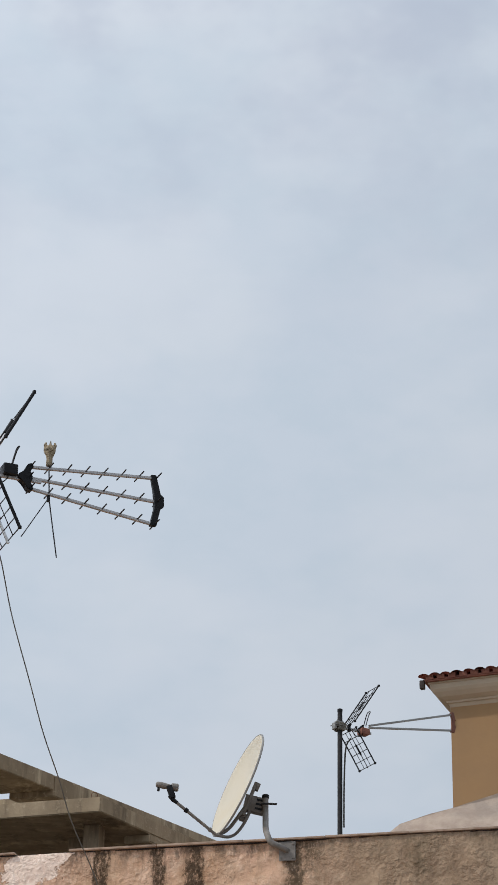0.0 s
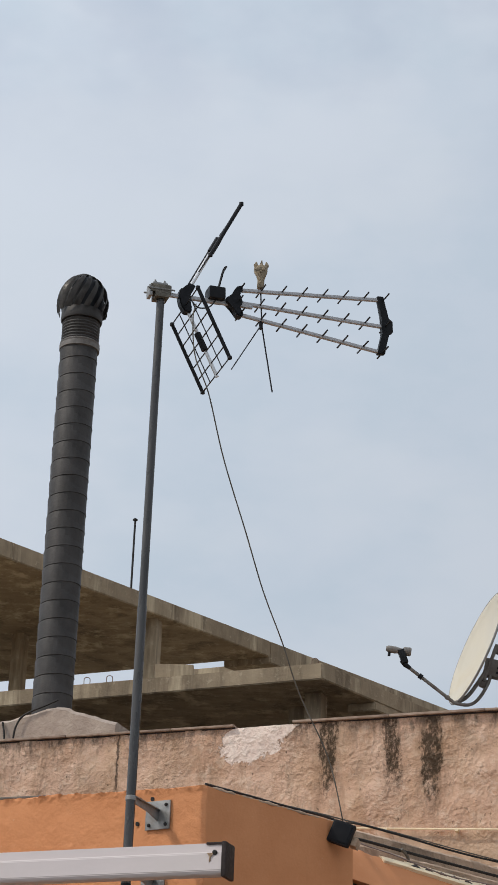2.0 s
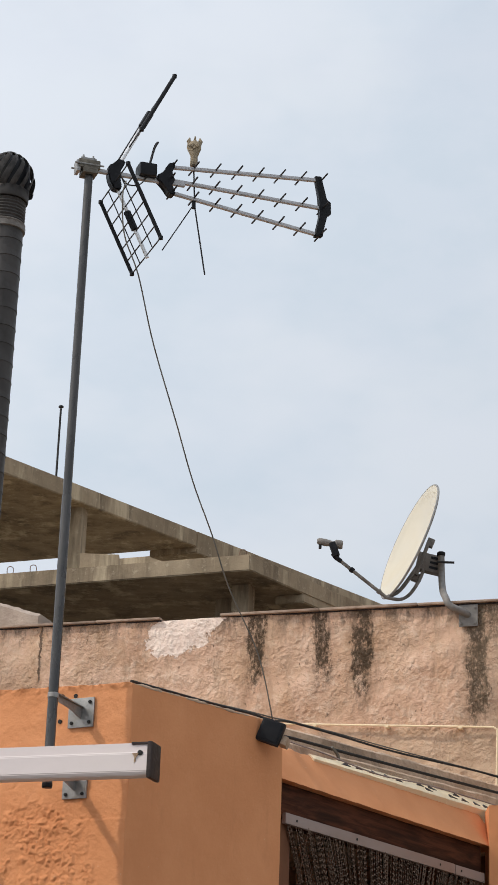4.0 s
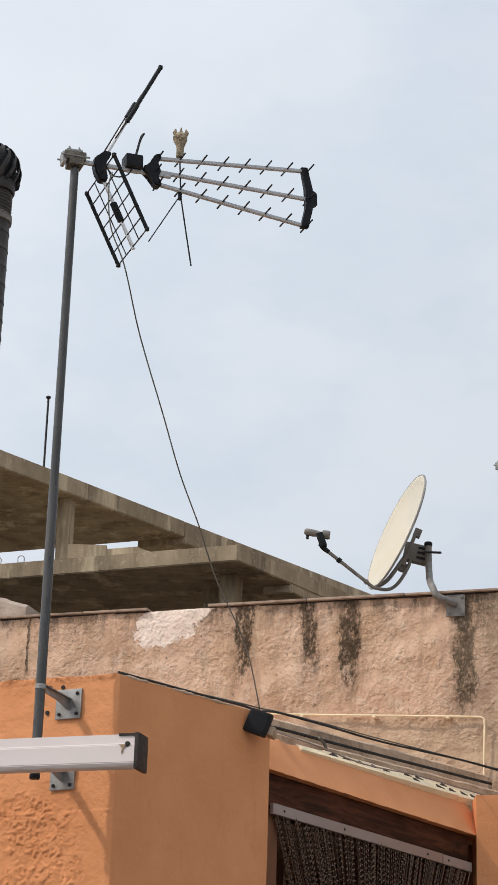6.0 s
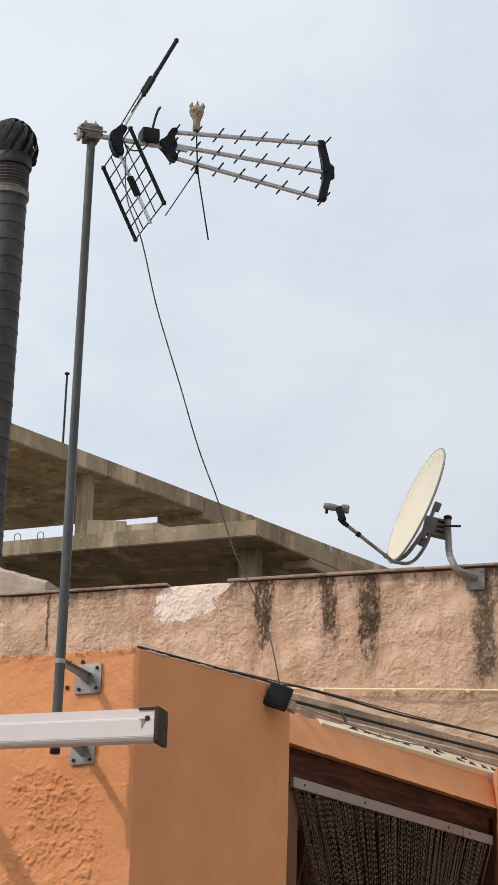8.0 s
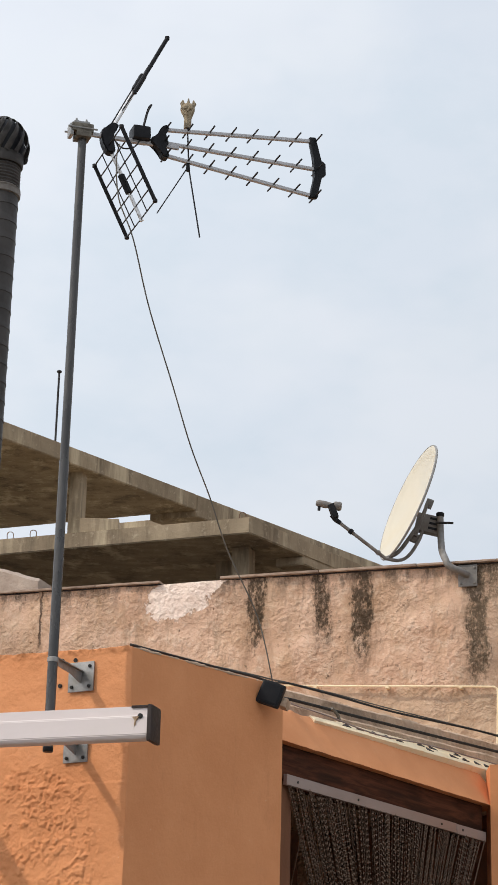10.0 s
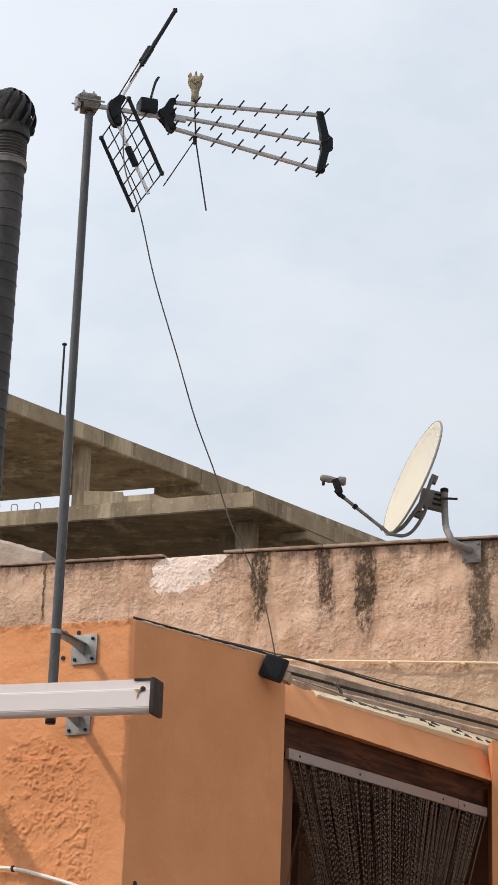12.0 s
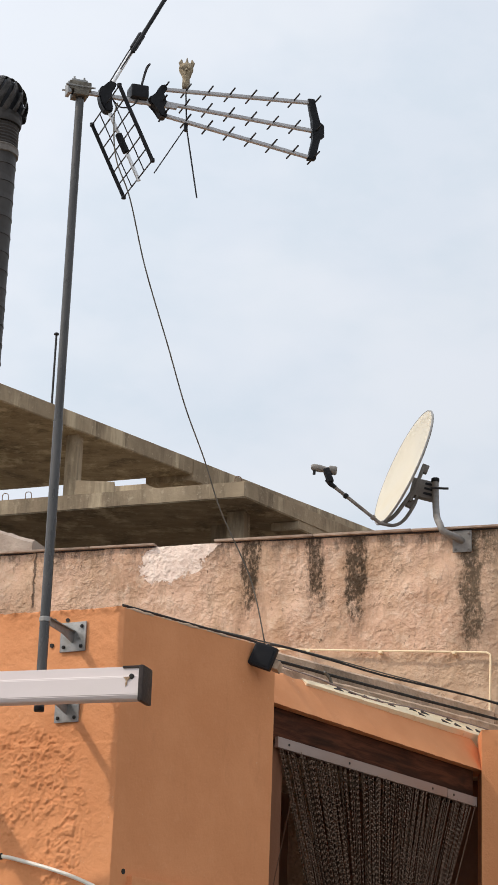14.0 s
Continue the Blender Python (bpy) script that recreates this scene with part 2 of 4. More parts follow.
def make_lintel():
    m = Nodes("stained_wood", 0.7, spec=0.12)
    grain = m.noise(9.0, 5.0, 0.6, (0.35, 1.0, 4.0), warp=0.6)
    col = m.mix(grain, (0.045, 0.014, 0.007), (0.125, 0.043, 0.021))
    col = m.mix(m.math("MULTIPLY", m.noise(3.5, 4.0, 0.6, (0.5, 1, 2.4), lo=0.46, hi=0.66, warp=0.5), 0.8), col, (0.022, 0.010, 0.006))
    m.colour(col)
    m.bump(grain, 0.3, 0.004)
    return m.mat


def make_flue():
    m = Nodes("weathered_flue_steel", 0.55, 0.1, 0.25)
    col = m.mix(m.noise(5.0, 5.0, 0.6, (1, 1, 0.6)), (0.037, 0.033, 0.030), (0.064, 0.058, 0.054))
    col = m.mix(m.math("MULTIPLY", m.noise(3.0, 6.0, 0.7, (1, 1, 0.2), lo=0.5, hi=0.75), 0.5), col, (0.105, 0.098, 0.092))
    col = m.mix(m.math("MULTIPLY", m.noise(9.0, 6.0, 0.7, lo=0.58, hi=0.8), 0.45), col, (0.10, 0.07, 0.05))
    m.colour(col)
    m.bump(m.noise(30.0, 4.0), 0.2, 0.004)
    return m.mat


M_SMOOTH = make_orange("smooth_orange_render", 0.12)
M_ORANGE, M_GREY, M_CONC, M_WOOD, M_FLUE = make_orange("orange_render", 0.22), make_grey_wall(), make_concrete(), make_lintel(), make_flue()
M_VANE = plain("vane_sheet_steel", (0.062, 0.055, 0.049), (0.13, 0.117, 0.105), 14, 0.42, 0.3, 0.1, spec=0.4)
M_STEEL = plain("galvanised_steel", (0.24, 0.235, 0.225), (0.36, 0.35, 0.335), 26, 0.5, 0.6, 0.1, dirt=(0.20, 0.17, 0.14))
M_MAST = plain("weathered_mast_steel", (0.030, 0.027, 0.025), (0.062, 0.057, 0.053), 18, 0.30, 0.0, 0.1, (1, 1, 0.2), dirt=(0.05, 0.042, 0.035), spec=0.55)
M_ALU = plain("brushed_aluminium", (0.62, 0.61, 0.60), (0.76, 0.75, 0.74), 40, 0.38, 0.85, 0.05, dirt=(0.42, 0.37, 0.33))
M_BOOM = plain("bright_aluminium", (0.42, 0.41, 0.41), (0.52, 0.51, 0.51), 12, 0.5, 0.15, 0.0, (0.2, 1, 1), spec=0.4)
M_BLACK = plain("black_plastic", (0.008, 0.008, 0.009), (0.018, 0.018, 0.02), 30, 0.45, 0.0, 0.1, spec=0.15)
M_ROD = plain("dark_anodised_rod", (0.022, 0.021, 0.022), (0.05, 0.047, 0.047), 40, 0.5, 0.3, 0.0, spec=0.15)
M_AWN = plain("white_lacquered_aluminium", (0.61, 0.53, 0.51), (0.67, 0.585, 0.565), 5, 0.6, 0.0, 0.03, (0.4, 1, 1), dirt=(0.62, 0.55, 0.50))
M_CAP = plain("dark_brown_plastic", (0.030, 0.022, 0.020), (0.055, 0.042, 0.038), 20, 0.5, spec=0.15)
M_COPE = plain("mortar_coping", (0.30, 0.205, 0.15), (0.46, 0.34, 0.26), 9, 0.95, 0, 0.6, dirt=(0.10, 0.075, 0.06))
M_DISH = plain("cream_painted_steel", (0.62, 0.56, 0.44), (0.68, 0.62, 0.50), 4, 0.45, 0.0, 0.03, dirt=(0.58, 0.49, 0.33))
M_DGREY = plain("grey_painted_steel", (0.17, 0.155, 0.14), (0.26, 0.24, 0.22), 18, 0.55, 0.2, 0.1, dirt=(0.11, 0.09, 0.075), spec=0.15)
M_CLAMP = plain("corroded_casting", (0.10, 0.088, 0.07), (0.23, 0.205, 0.165), 45, 0.6, 0.25, 0.3, dirt=(0.06, 0.05, 0.042), spec=0.2)
M_CREAM = plain("cream_clay", (0.90, 0.70, 0.44), (0.93, 0.77, 0.53), 8, 0.9, 0, 0.4, dirt=(0.66, 0.50, 0.33))
M_MORTAR = plain("weathered_mortar", (0.44, 0.305, 0.205), (0.64, 0.47, 0.34), 9, 0.95, 0, 0.9, dirt=(0.16, 0.12, 0.085))
M_PLINTH = plain("rough_mortar_plinth", (0.38, 0.29, 0.23), (0.50, 0.40, 0.325), 7, 0.95, 0, 0.8, dirt=(0.28, 0.235, 0.20))
M_CHAIN = plain("anodised_chain", (0.098, 0.063, 0.044), (0.18, 0.124, 0.09), 30, 0.36, 0.7, 0.0, spec=0.1)
# brown with the shade of the door reveal put into it
M_REVEAL_SHADE = plain("shaded_reveal_brown", (0.17, 0.075, 0.040), (0.22, 0.10, 0.058), 8, 0.8, 0, 0.2, (1, 1, 0.2), dirt=(0.15, 0.07, 0.04), spec=0.1)
M_RAIL = plain("dull_rail_aluminium", (0.31, 0.235, 0.205), (0.38, 0.295, 0.26), 10, 0.45, 0.3, 0.05, (0.3, 1, 1), dirt=(0.34, 0.28, 0.25))
M_CABLE = plain("black_cable", (0.022, 0.021, 0.02), (0.05, 0.047, 0.043), 20, 0.65, spec=0.15)
M_TAPE = plain("dusty_cable", (0.10, 0.09, 0.075), (0.18, 0.16, 0.13), 10, 0.85)
M_WHITE = plain("white_pvc", (0.70, 0.66, 0.57), (0.78, 0.75, 0.67), 9, 0.5, dirt=(0.55, 0.46, 0.34))
M_OWL = plain("pale_resin", (0.25, 0.19, 0.12), (0.40, 0.32, 0.21), 60, 0.8, 0, 0.4, dirt=(0.14, 0.11, 0.08))
M_TAN = plain("tan_render", (0.29, 0.175, 0.085), (0.34, 0.21, 0.105), 1.2, 0.9, 0, 0.3, dirt=(0.25, 0.15, 0.075))
M_CORN = plain("pale_cornice_render", (0.42, 0.34, 0.25), (0.50, 0.41, 0.31), 2, 0.9, 0, 0.2, dirt=(0.50, 0.42, 0.32))
M_TILE = plain("terracotta_tile", (0.17, 0.065, 0.045), (0.28, 0.115, 0.08), 5, 0.9, 0, 0.3, dirt=(0.12, 0.055, 0.042))
M_GROUND = plain("dusty_concrete_ground", (0.13, 0.11, 0.09), (0.19, 0.165, 0.135), 0.8, 0.95, 0, 0.4, dirt=(0.12, 0.10, 0.085))
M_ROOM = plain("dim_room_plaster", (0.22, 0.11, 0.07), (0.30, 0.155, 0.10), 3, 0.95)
M_LAMP = plain("lamp_grey", (0.22, 0.21, 0.20), (0.30, 0.29, 0.27), 8, 0.5, 0.2)
M_RUST = plain("rusty_bar", (0.12, 0.07, 0.045), (0.22, 0.13, 0.085), 25, 0.9, 0.1)
M_STAIN = plain("rust_run", (0.24, 0.14, 0.075), (0.46, 0.33, 0.21), 60, 0.8)
M_GLASS = plain("dark_lamp_glass", (0.012, 0.013, 0.015), (0.02, 0.02, 0.022), 6, 0.35, spec=0.06)


# ---- mesh helpers ----
def at(origin, angle, z=0.0):
    """The pose of a vertical plane: x along it, y away from the camera's side, z up."""
    return Matrix.Translation((origin[0], origin[1], z)) @ Matrix.Rotation(radians(angle), 4, "Z")


def mesh_of(bm, name, material, smooth=False, angle=38):
    me = bpy.data.meshes.new(name)
    bmesh.ops.recalc_face_normals(bm, faces=bm.faces)
    bm.to_mesh(me)
    bm.free()
    me.materials.append(material)
    if smooth:
        for p in me.polygons:
            p.use_smooth = True
        me.set_sharp_from_angle(angle=radians(angle))
    return me


def part(name, bm, material, parent=None, label="", smooth=True, m=None, angle=38):
    ob = new(name, mesh_of(bm, name, material, smooth, angle))
    if parent is not None:
        ob.parent = parent
    if m is not None:
        ob.matrix_local = m
    return tagged(ob, label)


def thing(name, m, label, category, group="", kind=""):
    ob = new(name)
    ob.empty_display_size = 0.1
    ob.matrix_world = m
    return tagged(ob, label, category, group, kind)


def box(x0, x1, y0, y1, z0, z1, bevel=0.0, bm=None, m=None):
    own = bmesh.new()
    r = bmesh.ops.create_cube(own, size=1.0)
    bmesh.ops.scale(own, vec=(x1 - x0, y1 - y0, z1 - z0), verts=r["verts"])
    bmesh.ops.translate(own, vec=((x0 + x1) / 2, (y0 + y1) / 2, (z0 + z1) / 2), verts=r["verts"])
    if bevel:
        bmesh.ops.bevel(own, geom=list(own.edges), offset=bevel, segments=2, profile=0.7, affect="EDGES")
    if m is not None:
        bmesh.ops.transform(own, matrix=m, verts=list(own.verts))
    return join(bm, own)


def join(bm, own):
    if bm is None:
        return own
    tmp = bpy.data.meshes.new("tmp")
    own.to_mesh(tmp)
    own.free()
    bm.from_mesh(tmp)
    bpy.data.meshes.remove(tmp)
    return bm


def tube(points, radius, sides=8, bm=None, caps=True):
    """A round bar along points; radius may be a number or one for each point."""
    own = bmesh.new()
    pts = [Vector(p) for p in points]
    rads = radius if isinstance(radius, (list, tuple)) else [radius] * len(pts)
    rings, ref = [], None
    for i, p in enumerate(pts):
        d = (pts[min(i + 1, len(pts) - 1)] - pts[max(i - 1, 0)]).normalized()
        if ref is None:
            ref = d.orthogonal().normalized()
        ref = (ref - d * ref.dot(d)).normalized()
        other = d.cross(ref)
        rings.append([own.verts.new(p + (ref * math.cos(a) + other * math.sin(a)) * rads[i])
                      for a in (2 * math.pi * k / sides for k in range(sides))])
    for a, b in zip(rings, rings[1:]):
        for k in range(sides):
            own.faces.new((a[k], a[(k + 1) % sides], b[(k + 1) % sides], b[k]))
    if caps:
        own.faces.new(rings[0])
        own.faces.new(rings[-1])
    return join(bm, own)


def curve_points(points, steps=8):
    """A smooth line through points (Catmull-Rom)."""
    p = [Vector(q) for q in points]
    p = [p[0] * 2 - p[1]] + p + [p[-1] * 2 - p[-2]]
    out = []
    for i in range(1, len(p) - 2):
        a, b, c, d = p[i - 1:i + 3]
        for k in range(steps):
            t = k / steps
            out.append(0.5 * (2 * b + (c - a) * t + (2 * a - 5 * b + 4 * c - d) * t * t + (3 * b - a - 3 * c + d) * t ** 3))
    out.append(p[-2])
    return out


def prism(outline, y0, y1, bm=None):
    """A flat outline of (x, z), made thick from y0 to y1."""
    own = bmesh.new()
    a = [own.verts.new((x, y0, z)) for x, z in outline]
    b = [own.verts.new((x, y1, z)) for x, z in outline]
    own.faces.new(a)
    own.faces.new(b[::-1])
    n = len(a)
    for i in range(n):
        own.faces.new((a[i], b[i], b[(i + 1) % n], a[(i + 1) % n]))
    return join(bm, own)


def slab(corners, z0, z1, bevel=0.02):
    """A level plate over a plan outline."""
    own = bmesh.new()
    a = [own.verts.new((x, y, z0)) for x, y in corners]
    b = [own.verts.new((x, y, z1)) for x, y in corners]
    own.faces.new(a)
    own.faces.new(b)
    n = len(a)
    for i in range(n):
        own.faces.new((a[i], a[(i + 1) % n], b[(i + 1) % n], b[i]))
    bmesh.ops.recalc_face_normals(own, faces=own.faces)
    if bevel:
        bmesh.ops.bevel(own, geom=list(own.edges), offset=bevel, segments=2, affect="EDGES")
    return own


def lathe(profile, sides=32, bm=None):
    """A turned shape about z from (radius, z)."""
    own = bmesh.new()
    rings = []
    for r, z in profile:
        rings.append([own.verts.new((r * math.cos(2 * math.pi * k / sides), r * math.sin(2 * math.pi * k / sides), z)) for k in range(sides)])
    for a, b in zip(rings, rings[1:]):
        for k in range(sides):
            own.faces.new((a[k], a[(k + 1) % sides], b[(k + 1) % sides], b[k]))
    own.faces.new(rings[0])
    own.faces.new(rings[-1])
    return join(bm, own)


def rough_wall(x0, x1, z0, top, thick, step, relief):
    """A wall whose front face (y = 0) is uneven; top and relief are functions of x and of x, z."""
    own = bmesh.new()
    nx = max(2, int((x1 - x0) / step))
    nz = max(2, int((top((x0 + x1) / 2) - z0) / step))
    grid = []
    for i in range(nx + 1):
        x = x0 + (x1 - x0) * i / nx
        h = top(x)
        grid.append([own.verts.new((x, relief(x, z0 + (h - z0) * k / nz), z0 + (h - z0) * k / nz)) for k in range(nz + 1)])
    for i in range(nx):
        for k in range(nz):
            own.faces.new((grid[i][k], grid[i + 1][k], grid[i + 1][k + 1], grid[i][k + 1]))
    back = [[own.verts.new((x, thick, z)) for z in (z0, top(x))] for x in (x0, x1)]
    tops = [grid[i][nz] for i in range(nx + 1)]
    own.faces.new(tops + [back[1][1], back[0][1]])
    own.faces.new([grid[i][0] for i in range(nx + 1)] + [back[1][0], back[0][0]])
    own.faces.new(grid[0] + [back[0][1], back[0][0]])
    own.faces.new(grid[nx] + [back[1][1], back[1][0]])
    own.faces.new((back[0][0], back[0][1], back[1][1], back[1][0]))
    return own


def lumps(x, z, size, seed=0.0):
    return noise.fractal(Vector((x / size + seed, seed * 1.7, z / size)), 0.9, 2.0, 4, noise_basis="PERLIN_ORIGINAL")


# ---- ground ----
bm = bmesh.new()
bmesh.ops.create_grid(bm, x_segments=40, y_segments=40, size=1500)
tagged(part("ground", bm, M_GROUND, smooth=False, m=Matrix.Translation((0, 0, GROUND))), "pale dusty concrete ground", "ground", kind="structure")

# ---- long beige parapet wall ----
GREY = at((0.0, 14.0), -18)
WALL_TOP = 5.362
wall = tagged(part("wall_north", rough_wall(-9.0, 6.0, GROUND, lambda x: WALL_TOP, 0.24, 0.03,
              lambda x, z: 0.014 * lumps(x, z, 0.5, 3.0) + 0.013 * lumps(x, z, 0.32, 9.0) if z > 3.0 else 0.0), M_GREY, m=GREY, angle=75),
              "old beige rendered wall with dark run-off streaks and a bare patch", "wall", kind="structure")
for run_from, run_to in ((-9.0, -0.60), (-0.155, 6.0)):
    x = run_from
    while x < run_to - 0.02:
        length = min(0.62 + 0.30 * random.random(), run_to - x)
        part("coping_slab", box(0, length - 0.005, -0.034, 0.27, 0, 0.014 + 0.004 * random.random(), 0.004), M_COPE, wall,
             m=Matrix.Translation((x, 0.005 * random.random(), WALL_TOP + 0.006)) @ Matrix.Rotation(random.uniform(-0.002, 0.002), 4, "Y"))
        # dark strip painting the shadow line under the coping
        part("coping_shade_strip", box(0, length, -0.004, 0.24, -0.004, 0.0055), M_CAP, wall, m=Matrix.Translation((x, 0, WALL_TOP)))
        x += length

# thin conduit on the wall
conduit = thing("wall_conduit", GREY, "thin pale conduit bent down on the beige wall", "conduit")
part("pipe", tube(curve_points([(0.33, -0.036, 4.582), (0.8, -0.038, 4.555), (1.3, -0.036, 4.53), (1.77, -0.036, 4.505)], 6) +
                  [Vector((1.795, -0.036, 4.49)), Vector((1.797, -0.036, 4.45)), Vector((1.785, -0.036, 3.95))], 0.007, 8), M_CREAM, conduit)
for u in (0.55, 1.05, 1.55):
    part("clip", box(u - 0.012, u + 0.012, -0.045, 0.0, 4.545 - 0.052 * (u - 0.9) - 0.010, 4.545 - 0.052 * (u - 0.9) + 0.010, 0.003), M_CREAM, conduit)

# ---- orange house: front wall, side wall ----
CORNER = (-0.477, 9.5)
FRONT, SIDE = at(CORNER, -27), at(CORNER, 54)


def front_relief(x, z):
    y = 0.004 * lumps(x, z, 0.35, 1.0) + 0.0022 * lumps(x, z, 0.09, 8.0) + 0.0008 * lumps(x, z, 0.03, 6.0)
    # a ragged patch of thrown plaster below the awning, thinning out towards the corner
    field = lumps(x * 1.3 + 0.25 * z, z, 0.30, 2.5) + 0.55 * lumps(x, z, 0.11, 4.4)
    reach = 1.0 - abs((x + 0.42) / 0.30) ** 3
    grow = min(1.0, max(0.0, (field + 0.42) * 2.4)) * min(1.0, max(0.0, reach * 1.6)) * min(1.0, max(0.0, (3.24 - z) / 0.10))
    if z > 3.24 or x > -0.14:
        grow = max(grow, 0.32 * min(1.0, max(0.0, (field - 0.02) * 3.0)) * (1.0 if x > -0.24 else 0.5))
    if grow > 0.0:
        flake = lumps(x, z, 0.055, 5.0) + 0.6 * lumps(x, z, 0.022, 7.0)
        y -= grow * (0.002 + 0.0065 * min(1.0, max(0.0, flake * 4.0 + 0.35)) + 0.0035 * lumps(x, z, 0.014, 3.0))
    # a vertical trowel step
    y -= 0.0035 * min(1.0, max(0.0, (x + 0.565 + 0.012 * lumps(0.0, z, 0.1, 3.0)) / 0.008)) * (1.0 if z < 3.1 else 0.0)
    # crumbled lip along the wall top
    lip = max(0.0, 1.0 - (3.736 - 0.030 * x - z) / 0.035)
    return y - lip * 0.012 * max(0.0, 0.5 + lumps(x, z, 0.035, 9.0))


front = tagged(part("wall_east", rough_wall(-2.4, 0.0, 2.25, lambda x: 3.736 - 0.030 * x + 0.008 * lumps(x, 0, 0.12, 4.0) + 0.005 * lumps(x, 0, 0.03, 1.0), 0.28, 0.0052, front_relief),
               M_ORANGE, m=FRONT, angle=80), "orange rendered house wall with rough patched plaster", "wall", kind="structure")
part("lower_wall", box(-3.4, 0.0, 0.0, 0.28, GROUND, 2.249), M_ORANGE, front, smooth=False)
part("end_wall", box(-3.4, -2.401, 0.0, 0.28, 2.25, 3.80), M_ORANGE, front, smooth=False)
side = tagged(part("wall_south", rough_wall(0.003, 1.236, GROUND, lambda x: 3.734 + 0.046 * x + 0.004 * lumps(x, 0, 0.15, 7.0), 0.24, 0.03,
              lambda x, z: 0.003 * lumps(x, z, 0.35, 6.0)), M_SMOOTH, m=SIDE),
              "smooth orange rendered side wall in shade", "wall", kind="structure")
roof_edge = tagged(part("roof_deck", slab([(-0.44, 9.62), (0.18, 10.47), (-0.6, 11.6), (-3.9, 11.9), (-3.6, 11.1)], 3.50, 3.66, 0.01), M_MORTAR),
                   "grey mortar roof deck of the orange house", "roof", kind="structure")
# solid black discs stand for the shade inside small holes
part("plug_hole_shade", lathe([(0.011, 0), (0.013, 0.002), (0.013, 0.006), (0.011, 0.006)], 14), M_CABLE, side, m=Matrix.Translation((0.087, 0.003, 2.516)) @ Matrix.Rotation(radians(90), 4, "X"))
for u, z in ((-0.383, 3.698), (-0.310, 3.695), (-0.390, 3.577)):
    part("drill_hole_shade", lathe([(0.009, 0), (0.0105, 0.003), (0.0105, 0.010), (0.008, 0.010)], 12), M_CABLE, front,
         m=Matrix.Translation((u, 0.004, z)) @ Matrix.Rotation(radians(90), 4, "X"))
part("wooden_trim", box(0.118, 1.07, -0.03, 0.002, 2.40, 2.500, 0.006), M_ORANGE, side, "orange painted trim over an opening")

bead = []
for i in range(60):
    xx = 0.01 + 1.2 * i / 59
    bead.append((xx, 0.004 + 0.004 * lumps(xx, 4, 0.08, 1.0), 3.733 + 0.046 * xx + 0.003 * lumps(xx, 2, 0.05, 9.0)))
part("chipped_edge", tube(bead, [max(0.002, 0.0055 + 0.006 * lumps(p[0], 1, 0.06, 3.0)) for p in bead], 6), M_MORTAR, side, "pale chipped plaster edge")
# cable along the top of the side wall, on to the lean-to
edge_cable = thing("roof_edge_cable", Matrix.Identity(4), "sagging black cable bundle along the roof edge", "cable")


def on(m, x, y, z):
    return m @ Vector((x, y, z))


DOOR = at((0.24, 10.65), 54)
run = [on(SIDE, 0.02, 0.03, 3.752), on(SIDE, 0.34, 0.03, 3.768), on(SIDE, 0.7, 0.03, 3.785), on(SIDE, 1.0, 0.03, 3.802), on(SIDE, 1.2, 0.04, 3.812),
       on(DOOR, 0.45, 0.26, 3.965), on(DOOR, 0.98, 0.30, 4.005), on(DOOR, 1.59, 0.30, 4.030), on(DOOR, 2.5, 0.30, 4.096), on(DOOR, 3.0, 0.30, 4.12)]
part("cable", tube(curve_points(run, 8), 0.0065, 8), M_CABLE, edge_cable)
run = [p + Vector((0.0, 0.012, 0.012 + 0.006 * math.sin(i * 2.1))) for i, p in enumerate(run)]
part("cable", tube(curve_points(run[2:], 8), 0.004, 6), M_TAPE, edge_cable)

low_cable = thing("roof_joint_cable", DOOR, "dusty dark cable in the roof joint above the doorway", "cable")
part("cable", tube(curve_points([(0.08, 0.10, 3.80), (0.35, 0.22, 3.858), (0.475, 0.225, 3.868), (0.985, 0.225, 3.892), (1.632, 0.225, 3.925), (2.78, 0.225, 3.985)], 8), 0.009, 8), M_CABLE, low_cable)
part("strap", tube(curve_points([(0.80, 0.215, 3.89), (0.86, 0.215, 3.86), (0.89, 0.215, 3.80)], 6), 0.010, 6), M_TAPE, low_cable)

# ---- mast brackets ----
MAST = Vector((-0.838, 9.38, 0))
mast_local = FRONT.inverted() @ MAST
